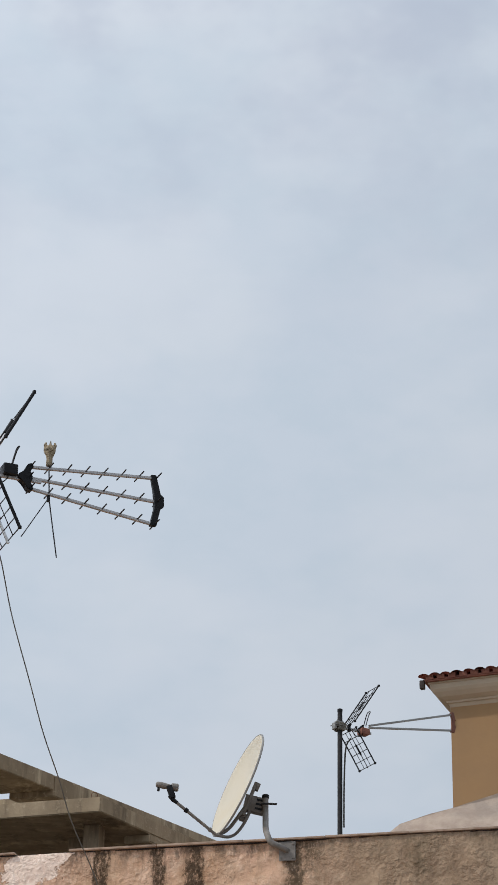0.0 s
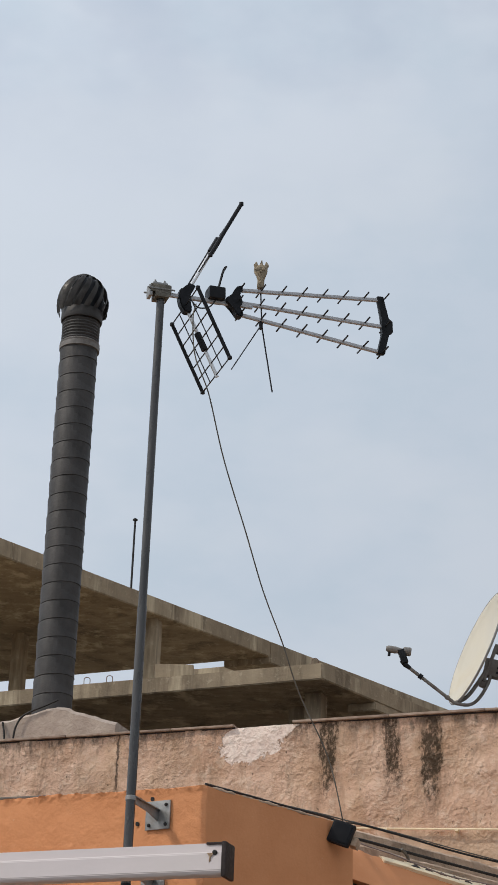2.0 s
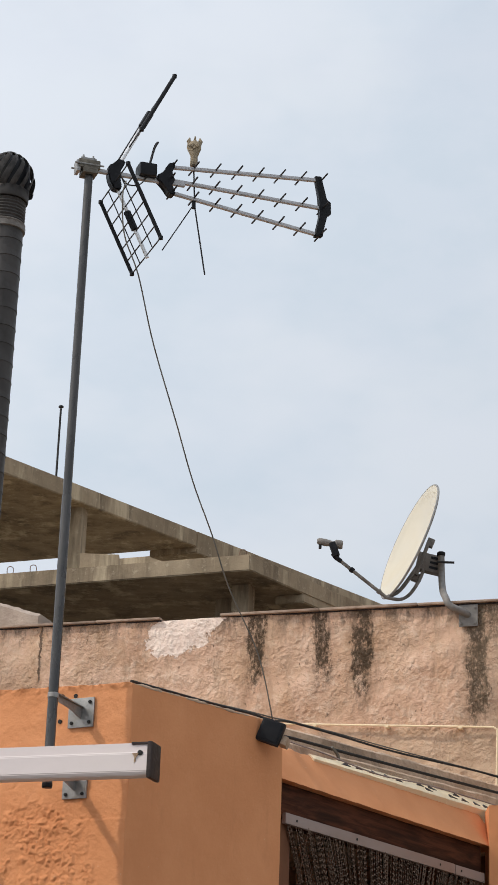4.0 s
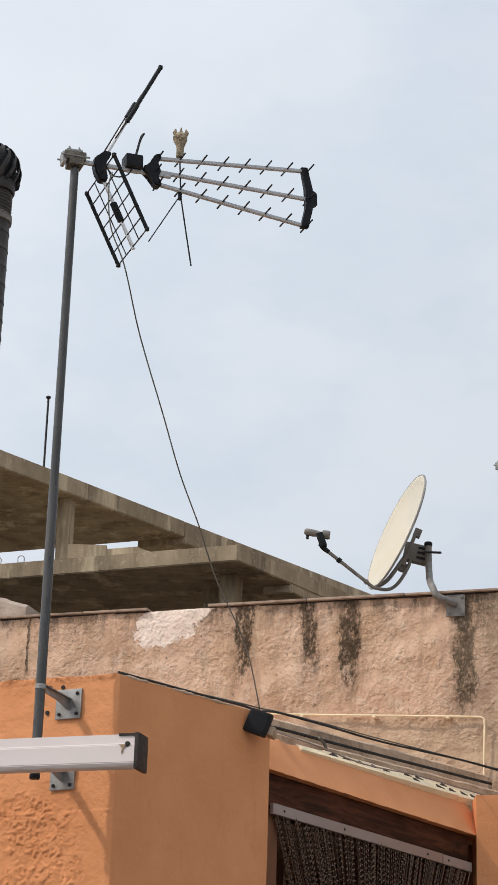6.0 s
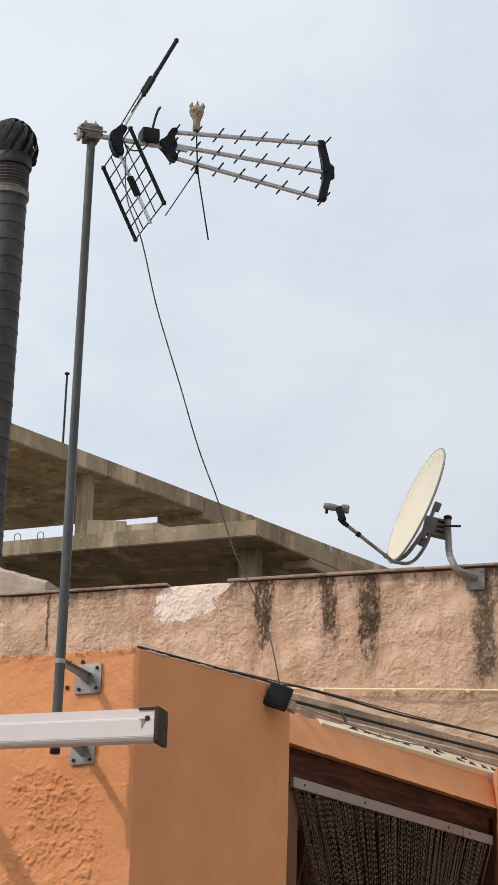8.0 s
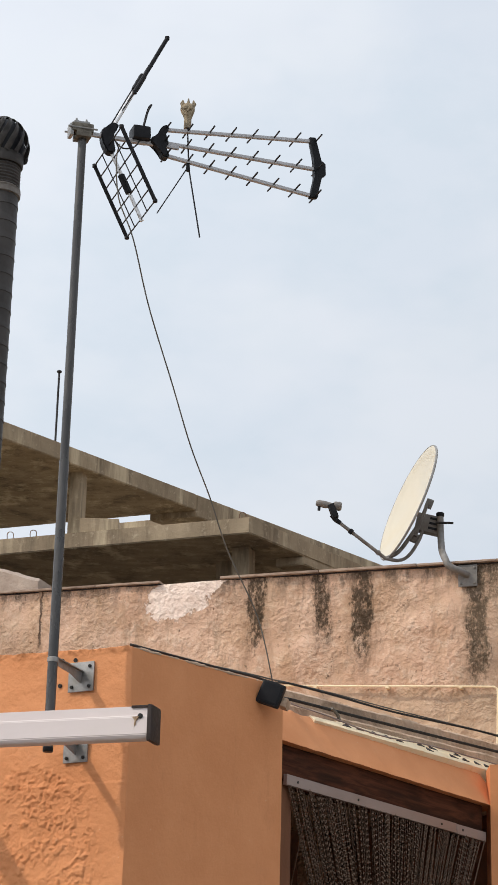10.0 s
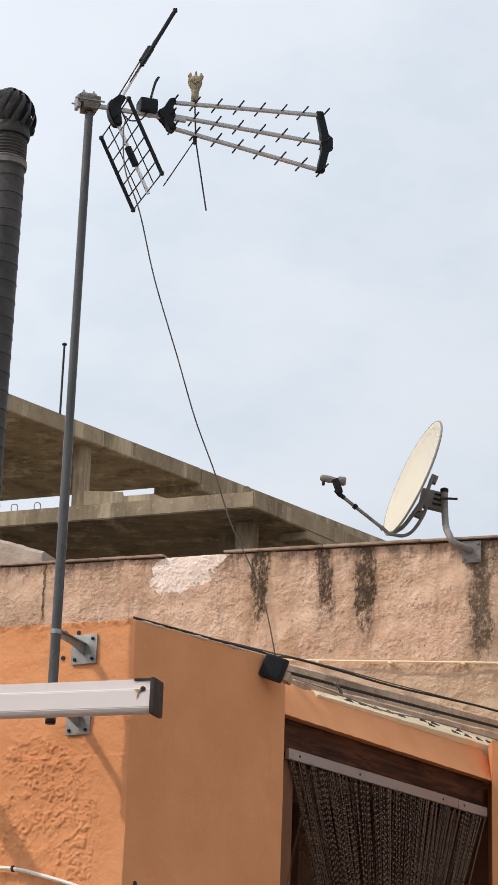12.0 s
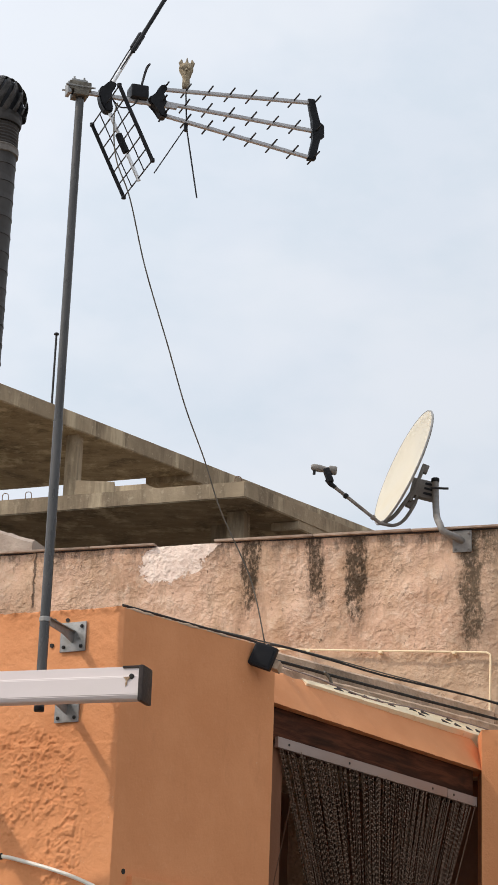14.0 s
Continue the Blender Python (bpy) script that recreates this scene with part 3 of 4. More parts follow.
for (u0, u1, z0, z1) in ((-0.340, -0.200, 3.538, 3.681), (-0.346, -0.214, 3.200, 3.335)):
    br = thing("wall_bracket", FRONT, "galvanised steel mast bracket bolted to the orange wall", "bracket", "mast brackets")
    zc, uc = (z0 + z1) / 2, (u0 + u1) / 2
    part("base_plate", box(u0, u1, -0.013, -0.004, z0, z1, 0.003), M_STEEL, br)
    for a in (0.16, 0.84):
        for b in (0.16, 0.84):
            part("bolt", lathe([(0.009, 0), (0.009, 0.006), (0.006, 0.009)], 6), M_CABLE, br,
                 m=Matrix.Translation((u0 + (u1 - u0) * a, -0.013, z0 + (z1 - z0) * b)) @ Matrix.Rotation(radians(90), 4, "X"))
    tip = Vector((mast_local.x, mast_local.y, zc + 0.022))
    foot = Vector((uc, -0.006, zc + 0.008))
    d = (tip - foot)
    arm = prism([(0, -0.040), (0.10, -0.020), (d.length, -0.013), (d.length, 0.013), (0.10, 0.016), (0, 0.022)], -0.003, 0.003)
    yaw = Matrix.Translation(foot) @ Matrix.Rotation(math.atan2(d.y, d.x), 4, "Z") @ Matrix.Rotation(-math.asin(d.z / d.length), 4, "Y")
    part("arm", arm, M_STEEL, br, m=yaw)
    part("flange", box(0, d.length, -0.016, 0.016, 0.013, 0.018, 0.001), M_STEEL, br, m=yaw)
    part("mast_clamp", lathe([(0.024, -0.012), (0.0265, -0.010), (0.0265, 0.010), (0.024, 0.012)], 20), M_STEEL, br, m=Matrix.Translation(tip))

# ---- mast ----
mast = thing("antenna_mast", Matrix.Translation((MAST.x, MAST.y, 0)), "tall grey galvanised steel antenna mast", "mast")
part("lower_tube", lathe([(0.0235, 3.215), (0.0235, 4.60), (0.0225, 4.612)], 20), M_MAST, mast)
part("upper_tube", lathe([(0.0212, 4.56), (0.0212, 6.375)], 20), M_MAST, mast)
part("end_cap", lathe([(0.022, 3.200), (0.0245, 3.205), (0.0245, 3.22), (0.022, 3.222)], 16), M_BLACK, mast)

# ---- UHF antenna on the mast ----
ANT = at((MAST.x, MAST.y), 15)
AERIAL = at((MAST.x, MAST.y), 20.5)


def antenna(name, m, label, booms, spread, hub, hinge, panel_du, panel_dz, width, rungs, ticks, metal=None, upper=(0.225, 0.40), lift=0.0, light=False):
    """A corner-reflector antenna: x along its boom, y across."""
    an = thing(name, m, label, "antenna", "television antennas")
    clamp = part("mast_clamp", box(-0.062, 0.048, -0.036, 0.036, -0.006, 0.040, 0.006, box(-0.040, 0.035, -0.042, 0.042, -0.036, -0.004, 0.004)), M_CLAMP, an, "corroded steel mast clamp")
    part("saddle", box(-0.050, 0.030, -0.030, 0.030, 0.040, 0.052, 0.004), M_STEEL, clamp)
    for x in (-0.034, 0.016):
        part("saddle_nut", lathe([(0.011, 0.0), (0.011, 0.010), (0.005, 0.012), (0.005, 0.022), (0.003, 0.023)], 6), M_STEEL, clamp, m=Matrix.Translation((x, -0.012, 0.050)))
    part("jaw", box(-0.070, -0.052, -0.030, 0.030, -0.030, 0.034, 0.004), M_STEEL, clamp)
    for y in (-0.035, 0.035):
        part("clamp_bolt", tube([(-0.082, y, 0.012), (0.066, y, 0.012)], 0.005, 6), M_STEEL, clamp)
    part("main_boom", box(0.03, hub[0] + 0.12, -0.010, 0.010, -0.010, 0.010, 0.002), metal or M_BOOM, an)
    hx, hz = hinge
    hinge_bm = prism([(hx - 0.045, hz + 0.01), (hx - 0.038, hz + 0.055), (hx - 0.005, hz + 0.07), (hx + 0.010, hz + 0.098), (hx + 0.048, hz + 0.088), (hx + 0.030, hz + 0.045), (hx + 0.012, hz + 0.02),
                      (hx + 0.014, hz - 0.02), (hx + 0.030, hz - 0.052), (hx + 0.022, hz - 0.078), (hx - 0.012, hz - 0.078), (hx - 0.036, hz - 0.035)], -0.026, 0.026)
    bmesh.ops.bevel(hinge_bm, geom=list(hinge_bm.edges), offset=0.006, segments=2, affect="EDGES")
    if light:
        bmesh.ops.scale(hinge_bm, vec=(0.5, 0.6, 0.5), verts=hinge_bm.verts, space=Matrix.Translation((-hx, 0, -hz)))
    part("reflector_hinge", hinge_bm, M_BLACK, an)
    for sign in (1, -1):
        du, dz = (panel_du, panel_dz) if sign < 0 else upper
        pan = part("reflector_spine", tube([(hx + 0.005, 0, hz + sign * 0.05), (hx + du + 0.006, 0, hz + sign * (dz + 0.01))], 0.004 if light else 0.010, 8), M_ROD if light else M_ALU, an)
        a, b = Vector((hx - 0.005, 0, hz + sign * 0.035)), Vector((hx + du, 0, hz + sign * dz))
        if sign > 0:
            b = b + (b - a) * 0.30
            a = a.lerp(b, lift)
        near, far = -width / 2 - (0.02 if sign < 0 else 0.0), width / 2 + (0.025 if sign < 0 else 0.0)
        for y in (near, far):
            part("frame_bar", tube([a + Vector((0, y, 0)), b + Vector((0, y, 0))], 0.0065 if light else 0.0105, 8), M_BLACK, pan)
            for e in (a, b):
                part("end_knob", lathe([(0.004, -0.012), (0.012, -0.008), (0.012, 0.008), (0.004, 0.012)], 10), M_BLACK, pan, m=Matrix.Translation(e + Vector((0, y, 0))))
        for k in range(rungs):
            p = a.lerp(b, k / (rungs - 1))
            part("grid_rod", tube([p + Vector((0, near, 0)), p + Vector((0, far, 0))], 0.0036, 6), M_ROD, pan)
        for y in (-width * 0.24, width * 0.24):
            part("cross_rod", tube([a + Vector((0, y, 0)), b + Vector((0, y, 0))], 0.0030, 6), M_ROD, pan)
        mid = a.lerp(b, 0.52)
        d = (b - a).normalized()
        part("spine_clip", tube([mid - d * 0.055, mid - d * 0.05, mid + d * 0.05, mid + d * 0.055], [0.006, 0.009, 0.009, 0.006] if light else [0.012, 0.019, 0.019, 0.012], 8), M_BLACK, pan)
    bal = part("balun_box", box(hx + 0.115, hx + 0.205, -0.045, 0.045, -0.030 if light else 0.004, 0.030 if light else 0.075, 0.012), M_TILE if light else M_BLACK, an)
    part("dipole_loop", tube(curve_points([(hx + 0.165, -0.03, 0.05), (hx + 0.185, -0.05, 0.15), (hx + 0.205, -0.05, 0.195), (hx + 0.20, 0.0, 0.19), (hx + 0.175, 0.03, 0.06)], 6), 0.0045, 6), M_ROD, bal)
    part("feed_loop", tube(curve_points([(hx + 0.16, -0.02, 0.01), (hx + 0.12, -0.03, -0.05), (hx + 0.06, -0.03, -0.065), (hx + 0.02, -0.02, -0.02)], 6), 0.004, 6), M_CABLE, bal)
    hub_bm = prism([(hub[0] - 0.030, hub[1] + 0.014), (hub[0] + 0.006, hub[1] + 0.034), (hub[0] + 0.028, hub[1] + 0.088), (hub[0] + 0.058, hub[1] + 0.100), (hub[0] + 0.064, hub[1] + 0.072), (hub[0] + 0.040, hub[1] + 0.040),
                    (hub[0] + 0.060, hub[1] + 0.012), (hub[0] + 0.060, hub[1] - 0.012), (hub[0] + 0.040, hub[1] - 0.036), (hub[0] + 0.066, hub[1] - 0.066), (hub[0] + 0.058, hub[1] - 0.090),
                    (hub[0] + 0.030, hub[1] - 0.084), (hub[0] + 0.006, hub[1] - 0.034), (hub[0] - 0.030, hub[1] - 0.014)], -0.028, 0.028)
    bmesh.ops.bevel(hub_bm, geom=list(hub_bm.edges), offset=0.005, segments=2, affect="EDGES")
    if light:
        bmesh.ops.scale(hub_bm, vec=(0.5, 0.6, 0.35), verts=hub_bm.verts, space=Matrix.Translation((-hub[0], 0, -hub[1])))
    part("boom_hub", hub_bm, M_BLACK, an)
    for (xa, za), (xb, zb) in booms:
        tilt = math.atan2(zb - za, xb - xa)
        boom = part("director_boom", box(0, math.hypot(xb - xa, zb - za), -0.010, 0.010, -0.0085, 0.0085, 0.002), metal or M_BOOM, an, m=Matrix.Translation((xa, 0, za)) @ Matrix.Rotation(-tilt, 4, "Y"))
        for k in range(ticks):
            px = math.hypot(xb - xa, zb - za) * (1.03 if ticks > 3 else 0.9) * k / (ticks - 1)
            part("director", tube([(px, -0.081, 0.004), (px, 0.081, 0.004)], 0.0046, 6), M_ROD, boom)
    (xt, zt), (xb, zb), xe = spread
    end_bm = prism([(xt - 0.015, zt + 0.015), (xt + 0.022, zt + 0.018), (xt + 0.045, (2 * zt + zb) / 3 - 0.01), (xe, (zt + zb) / 2 + 0.035), (xe, (zt + zb) / 2 - 0.035),
                    (xt + 0.045, (zt + 2 * zb) / 3 + 0.005), (xb + 0.03, zb - 0.012), (xb - 0.015, zb - 0.016), (xt + 0.008, (zt + 2 * zb) / 3), (xt + 0.012, (zt + zb) / 2),
                    (xt + 0.006, (2 * zt + zb) / 3)], -0.015, 0.015)
    bmesh.ops.bevel(end_bm, geom=list(end_bm.edges), offset=0.004, segments=1, affect="EDGES")
    part("boom_end_piece", end_bm, M_TILE if light else M_BLACK, an)
    return an


AZ = 6.372
antenna("television_antenna", AERIAL @ Matrix.Translation((0, 0, AZ)) @ Matrix.Rotation(radians(-2.4), 4, "Y") @ Matrix.Diagonal((1.035, 1, 1, 1)), "aluminium television antenna with three booms and black corner reflector",
        [((0.43, 0.091), (1.219, 0.160)), ((0.42, 0.015), (1.222, -0.002)), ((0.43, -0.056), (1.205, -0.159))],
        ((1.215, 0.163), (1.208, -0.160), 1.287), (0.377, 0.012), (0.135, -0.018), 0.165, 0.415, 0.42, 7, 8, upper=(0.180, 0.408), lift=0.30)

# ---- bird-scarer figure on its stake ----
own = bmesh.new()
rings = []
for z, r, e in ((0.0, 0.022, 1.0), (0.02, 0.024, 1.0), (0.055, 0.023, 1.0), (0.075, 0.032, 0.9), (0.092, 0.041, 0.8), (0.108, 0.045, 0.75), (0.128, 0.045, 0.75), (0.142, 0.036, 0.7), (0.150, 0.02, 0.7)):
    rings.append([own.verts.new((r * math.cos(a) * (1 + 0.10 * math.sin(5 * a + 40 * z)), r * e * math.sin(a) * (1 + 0.08 * math.cos(7 * a)), z)) for a in (2 * math.pi * k / 18 for k in range(18))])
for a, b in zip(rings, rings[1:]):
    for k in range(18):
        own.faces.new((a[k], a[(k + 1) % 18], b[(k + 1) % 18], b[k]))
own.faces.new(rings[0])
own.faces.new(rings[-1])
for sx in (-1, 1):
    tube([(sx * 0.026, 0, 0.128), (sx * 0.039, 0, 0.152), (sx * 0.033, 0, 0.172)], [0.018, 0.015, 0.004], 7, own)
    tube([(sx * 0.018, -0.035, 0.112), (sx * 0.018, -0.040, 0.112)], [0.013, 0.009], 8, own)
tube([(0.0, 0.0, 0.142), (0.001, 0, 0.160), (0.002, 0, 0.184)], [0.016, 0.010, 0.003], 6, own)
tube([(0, -0.034, 0.098), (0, -0.044, 0.088)], [0.009, 0.002], 6, own)
figure = tagged(part("bird_figure", own, M_OWL, m=ANT @ Matrix.Translation((0.556, 0.06, 6.520)) @ Matrix.Rotation(radians(-12), 4, "Z") @ Matrix.Diagonal((0.80, 0.85, 0.95, 1.0))),
                "small pale weathered owl-shaped bird scarer on a thin stake", "figurine")
stake = thing("figure_stake", ANT @ Matrix.Translation((0, 0.06, 0)), "thin dark stake with a slanting prop tied to the antenna", "stake")
part("stake", tube([(0.556, 0, 6.535), (0.572, 0, 6.29), (0.642, 0, 5.91)], 0.0040, 6), M_ROD, stake)
part("prop", tube([(0.568, 0, 6.30), (0.414, 0, 6.012)], 0.0034, 6), M_ROD, stake)
part("tie", tube([(0.566, 0.0, 6.315), (0.568, 0.0, 6.275)], 0.011, 8), M_BLACK, stake)

# antenna lead from the reflector down to the roof edge
lead = thing("antenna_lead", Matrix.Identity(4), "slack black coaxial lead hanging from the antenna", "cable")
lead_run = [on(ANT, 0.19, -0.02, 6.33), on(ANT, 0.17, -0.06, 6.22), (-0.64, 9.40, 6.02), (-0.561, 9.45, 5.82), (-0.477, 9.6, 5.519), (-0.349, 9.75, 5.156), (-0.253, 9.9, 4.888), (-0.149, 10.05, 4.66),
            (-0.055, 10.2, 4.429), (0.105, 10.36, 4.13), (0.185, 10.44, 3.84), on(SIDE, 1.2, 0.05, 3.80)]
part("cable", tube(curve_points(lead_run, 8), 0.0036, 6), M_TAPE, lead)
thin = thing("thin_lead", Matrix.Identity(4), "thin pale cable drooping over the lean-to roof", "cable")
part("cable", tube(curve_points([on(SIDE, 1.18, 0.02, 3.81), on(DOOR, 0.16, 0.1, 3.80), on(DOOR, 0.5, 0.05, 3.775), on(DOOR, 0.95, 0.0, 3.745), on(DOOR, 1.5, -0.03, 3.775), on(DOOR, 2.4, -0.03, 3.80), on(DOOR, 2.7, -0.03, 3.81)], 8), 0.0042, 6), M_RAIL, thin)

# ---- awning cassette ----
AWN = at((-0.354, 8.896), -18, -0.002)
awning = thing("awning_cassette", AWN, "white aluminium awning cassette with dark brown end cap", "awning")
prof = [(0.0, 3.322), (-0.005, 3.280), (-0.020, 3.277), (-0.024, 3.270), (-0.033, 3.190), (-0.024, 3.174), (0.0, 3.167), (0.075, 3.180), (0.085, 3.19), (0.085, 3.31), (0.075, 3.322), (0.02, 3.322)]
own = bmesh.new()
ends = []
for xx in (-3.2, -0.0):
    ends.append([own.verts.new((xx, y, z)) for y, z in prof])
own.faces.new(ends[0])
own.faces.new(ends[1])
for k in range(len(prof)):
    own.faces.new((ends[0][k], ends[0][(k + 1) % len(prof)], ends[1][(k + 1) % len(prof)], ends[1][k]))
bmesh.ops.bevel(own, geom=[e for e in own.edges if abs(e.verts[0].co.x - e.verts[1].co.x) > 1], offset=0.003, segments=2, affect="EDGES")
part("cassette_body", own, M_AWN, awning, smooth=False)
cap = part("end_cap", box(0.0, 0.022, -0.038, 0.085, 3.160, 3.322, 0.010), M_CAP, awning)
part("cap_lip", box(-0.085, 0.004, -0.008, 0.085, 3.314, 3.325, 0.003), M_CAP, cap)
part("screw", lathe([(0.012, 0), (0.012, 0.006), (0.008, 0.008)], 14), M_CABLE, awning, m=Matrix.Translation((-0.035, -0.022, 3.272)) @ Matrix.Rotation(radians(90), 4, "X"))
stain = prism([(-0.074, 3.2695), (-0.040, 3.2700), (-0.047, 3.258), (-0.054, 3.250), (-0.053, 3.236), (-0.060, 3.226), (-0.061, 3.240), (-0.059, 3.251), (-0.065, 3.262)], -0.0312, -0.0268)
part("rust_stain", stain, M_STAIN, awning, "brown rust run beside the screw")
for u in (-2.9, -1.3):
    part("wall_arm", box(u - 0.03, u + 0.03, 0.08, 0.9 + 0.16 * (-u - 1.0), 3.20, 3.28, 0.006), M_AWN, awning)

# ---- floodlight on the roof edge ----
flood = thing("floodlight", Matrix.Translation((0.185, 10.31, 3.708)) @ Matrix.Rotation(radians(-14), 4, "Z") @ Matrix.Rotation(radians(20), 4, "Y") @ Matrix.Rotation(radians(-6), 4, "X"),
              "small square black floodlight under the roof edge", "floodlight")
part("housing", box(-0.062, 0.062, -0.018, 0.022, -0.062, 0.062, 0.013), M_BLACK, flood)
part("lens", box(-0.050, 0.050, -0.022, -0.017, -0.050, 0.050, 0.003), M_GLASS, flood)
part("fin_block", box(-0.035, 0.045, 0.020, 0.034, -0.035, 0.035, 0.004), M_BLACK, flood)
part("bracket", box(0.045, 0.088, 0.02, 0.10, -0.035, 0.012, 0.006), M_MORTAR, flood, "pale wall bracket")

# ---- white hose low on the front wall ----
hose = thing("white_hose", FRONT, "white plastic hose with black ties on the orange wall", "hose")
hp = curve_points([(-1.5, -0.03, 2.60), (-0.95, -0.03, 2.605), (-0.602, -0.03, 2.589), (-0.414, -0.03, 2.550), (-0.227, -0.03, 2.498), (-0.074, -0.03, 2.440), (-0.01, -0.03, 2.40)], 8)
part("pipe", tube(hp, 0.0095, 8), M_WHITE, hose)
for u, z in ((-0.575, 2.586), (-1.2, 2.604)):
    part("tie", lathe([(0.012, -0.006), (0.0155, -0.004), (0.0155, 0.004), (0.012, 0.006)], 12), M_CABLE, hose, m=Matrix.Translation((u, -0.03, z)) @ Matrix.Rotation(radians(84), 4, "Y"))
# conduit lying on the far stretch of the front wall
cond = thing("roof_conduit", FRONT, "dark conduit with clips lying along the wall top", "conduit")
part("pipe", tube([(-2.6, 0.05, 3.84), (-1.72, 0.05, 3.815), (-0.95, 0.06, 3.780)], 0.009, 8), M_TAPE, cond)
for u in (-2.2, -1.72, -1.45):
    part("clip", box(u - 0.012, u + 0.012, 0.02, 0.09, 3.75, 3.835, 0.003), M_TAPE, cond)

# ---- lean-to with the curtained doorway ----
LEAN = 1.2  # the beam face is leaned back so that the sun brightens it
own = bmesh.new()
n_b = 140
rows_b = []
for i in range(n_b + 1):
    xx = -0.04 + 2.40 * i / n_b
    top = 3.752 if xx < 0.06 else (3.745 - (xx - 0.06) * 0.38 if xx < 0.2 else 3.686 + 0.024 * (xx - 0.236))
    top += 0.006 * lumps(xx, 1, 0.05, 8.0) + 0.005 * lumps(xx, 2, 0.17, 2.0)
    bot = 3.548 + 0.003 * lumps(xx, 3, 0.12, 6.0)
    rows_b.append([own.verts.new((xx, y + 0.003 * lumps(xx, z, 0.08, 5.0), z)) for y, z in ((0.0, bot), (0.0 + LEAN * (top - bot) / 2, (bot + top) / 2 + LEAN * 0.27 * (top - bot)), (LEAN * (top - bot) - 0.008, top + LEAN * 0.54 * (top - bot) - 0.012),
                                                                                     (LEAN * (top - bot) + 0.008, top + LEAN * 0.54 * (top - bot)), (0.34, top + 0.13), (0.34, bot))])
for a, b in zip(rows_b, rows_b[1:]):
    for k in range(6):
        own.faces.new((a[k], a[(k + 1) % 6], b[(k + 1) % 6], b[k]))
own.faces.new(rows_b[0])
own.faces.new(rows_b[-1])
beam = tagged(part("door_lintel_beam", own, M_SMOOTH, m=DOOR), "orange rendered beam over the doorway with chipped top edge", "beam", kind="structure")
# pier turned out of the door plane so that sunlight reaches its face
pier = tagged(part("wall_door_pier", rough_wall(0.0, 1.2, GROUND, lambda x: 3.790 + 0.024 * x + 0.004 * lumps(x, 0, 0.1, 3.0), 0.22, 0.04, lambda x, z: 0.004 * lumps(x, z, 0.2, 4.0)),
              M_ORANGE, m=DOOR @ Matrix.Translation((2.180, -0.006, 0)) @ Matrix.Rotation(radians(-54), 4, "Z")), "orange rendered pier beside the doorway", "wall", kind="structure")
reveal = tagged(part("wall_door_reveal", box(-0.30, 0.052, 0.02, 0.24, GROUND, 3.547, 0.008), M_ORANGE, m=DOOR), "orange door reveal", "wall", kind="structure")
part("wood_lintel", box(0.054, 2.176, 0.05, 0.20, 3.36, 3.546, 0.004), M_WOOD, beam, "dark stained wooden lintel")
# added board, its dark brown stands for the reveal in shade
part("reveal_shade_board", box(0.056, 0.195, 0.058, 0.12, GROUND, 3.358, 0.004), M_REVEAL_SHADE, beam, "brown board standing in for the shaded door reveal")
# hollow clay blocks on the beam; dark plates paint the shade in their triangular cells
for i in range(8):
    x0 = 0.53 + i * 0.285
    zl = 3.690 + 0.024 * (x0 - 0.236)
    h = (0.014 + 0.026 * (x0 - 0.436) + (0.016 if x0 > 0.6 else 0.0)) * 1.25
    # each block is tipped back to take sunlight on its front
    lay = Matrix.Translation((x0, LEAN * 0.138, zl + LEAN * 0.072)) @ Matrix.Rotation(-0.030, 4, "Y") @ Matrix.Rotation(radians(-50), 4, "X")
    own = box(0, 0.2838, 0.0, 0.10, -0.03, h, 0.0015)
    for v in own.verts:
        if v.co.z > 0:
            v.co.z += 0.0093 * v.co.x / 0.2838
    block = part("hollow_clay_block", own, M_CREAM, beam, m=lay)
    if i < 1:
        continue
    holes = [(0.07, h * 0.40), (0.21, h * 0.45)] if i < 4 else [(0.06, h * 0.74), (0.20, h * 0.76), (0.12, h * 0.28), (0.25, h * 0.26)]
    for cx, cz in holes:
        s = random.uniform(0.034, 0.050)
        e = random.uniform(-0.4, 0.6)
        tri = [(cx - s, cz - 0.012), (cx + s, cz - 0.012), (cx + s * (e + 0.4), cz + 0.015), (cx + s * e, cz + 0.024), (cx + s * (e - 0.35), cz + 0.012)]
        if random.random() > 0.25:
            part("cell_shade", prism(tri, -0.003, 0.0005), M_CAP, block)
# mortar strips and flashing stepping up to the wall behind
strips = ((0.24, 0.42, 3.74, 3.852, 0.048, 0.25), (0.40, 0.62, 3.86, 3.985, 0.050, 0.35))
lean_to = thing("lean_to_roof", DOOR, "patched mortar roof strips of the lean-to", "roof", kind="structure")
for k, (y0, y1, z0, z1, rise, xs) in enumerate(strips):
    own = bmesh.new()
    rws = []
    for i in range(90):
        xx = xs - 0.25 + (3.3 - xs) * i / 89
        up = rise * (xx - 0.5)
        w = 0.006 * lumps(xx, k, 0.4, 3.0 + k) + 0.004 * lumps(xx, k, 0.06, 5.0)
        rws.append([own.verts.new((xx, y0 + w, z0 + up)), own.verts.new((xx, y0 + w * 1.4, z1 + up - 0.015 + w)), own.verts.new((xx, y0 + 0.02, z1 + up + w)), own.verts.new((xx, y1, z1 + up + 0.02)), own.verts.new((xx, y1, z0 + up))])
    for a, b in zip(rws, rws[1:]):
        for q in range(5):
            own.faces.new((a[q], a[(q + 1) % 5], b[(q + 1) % 5], b[q]))
    own.faces.new(rws[0])
    own.faces.new(rws[-1])
    part("mortar_strip", own, M_MORTAR, lean_to)
part("roof_plate", box(-0.1, 3.4, 0.20, 2.6, 3.60, 3.72, 0.01), M_MORTAR, lean_to)
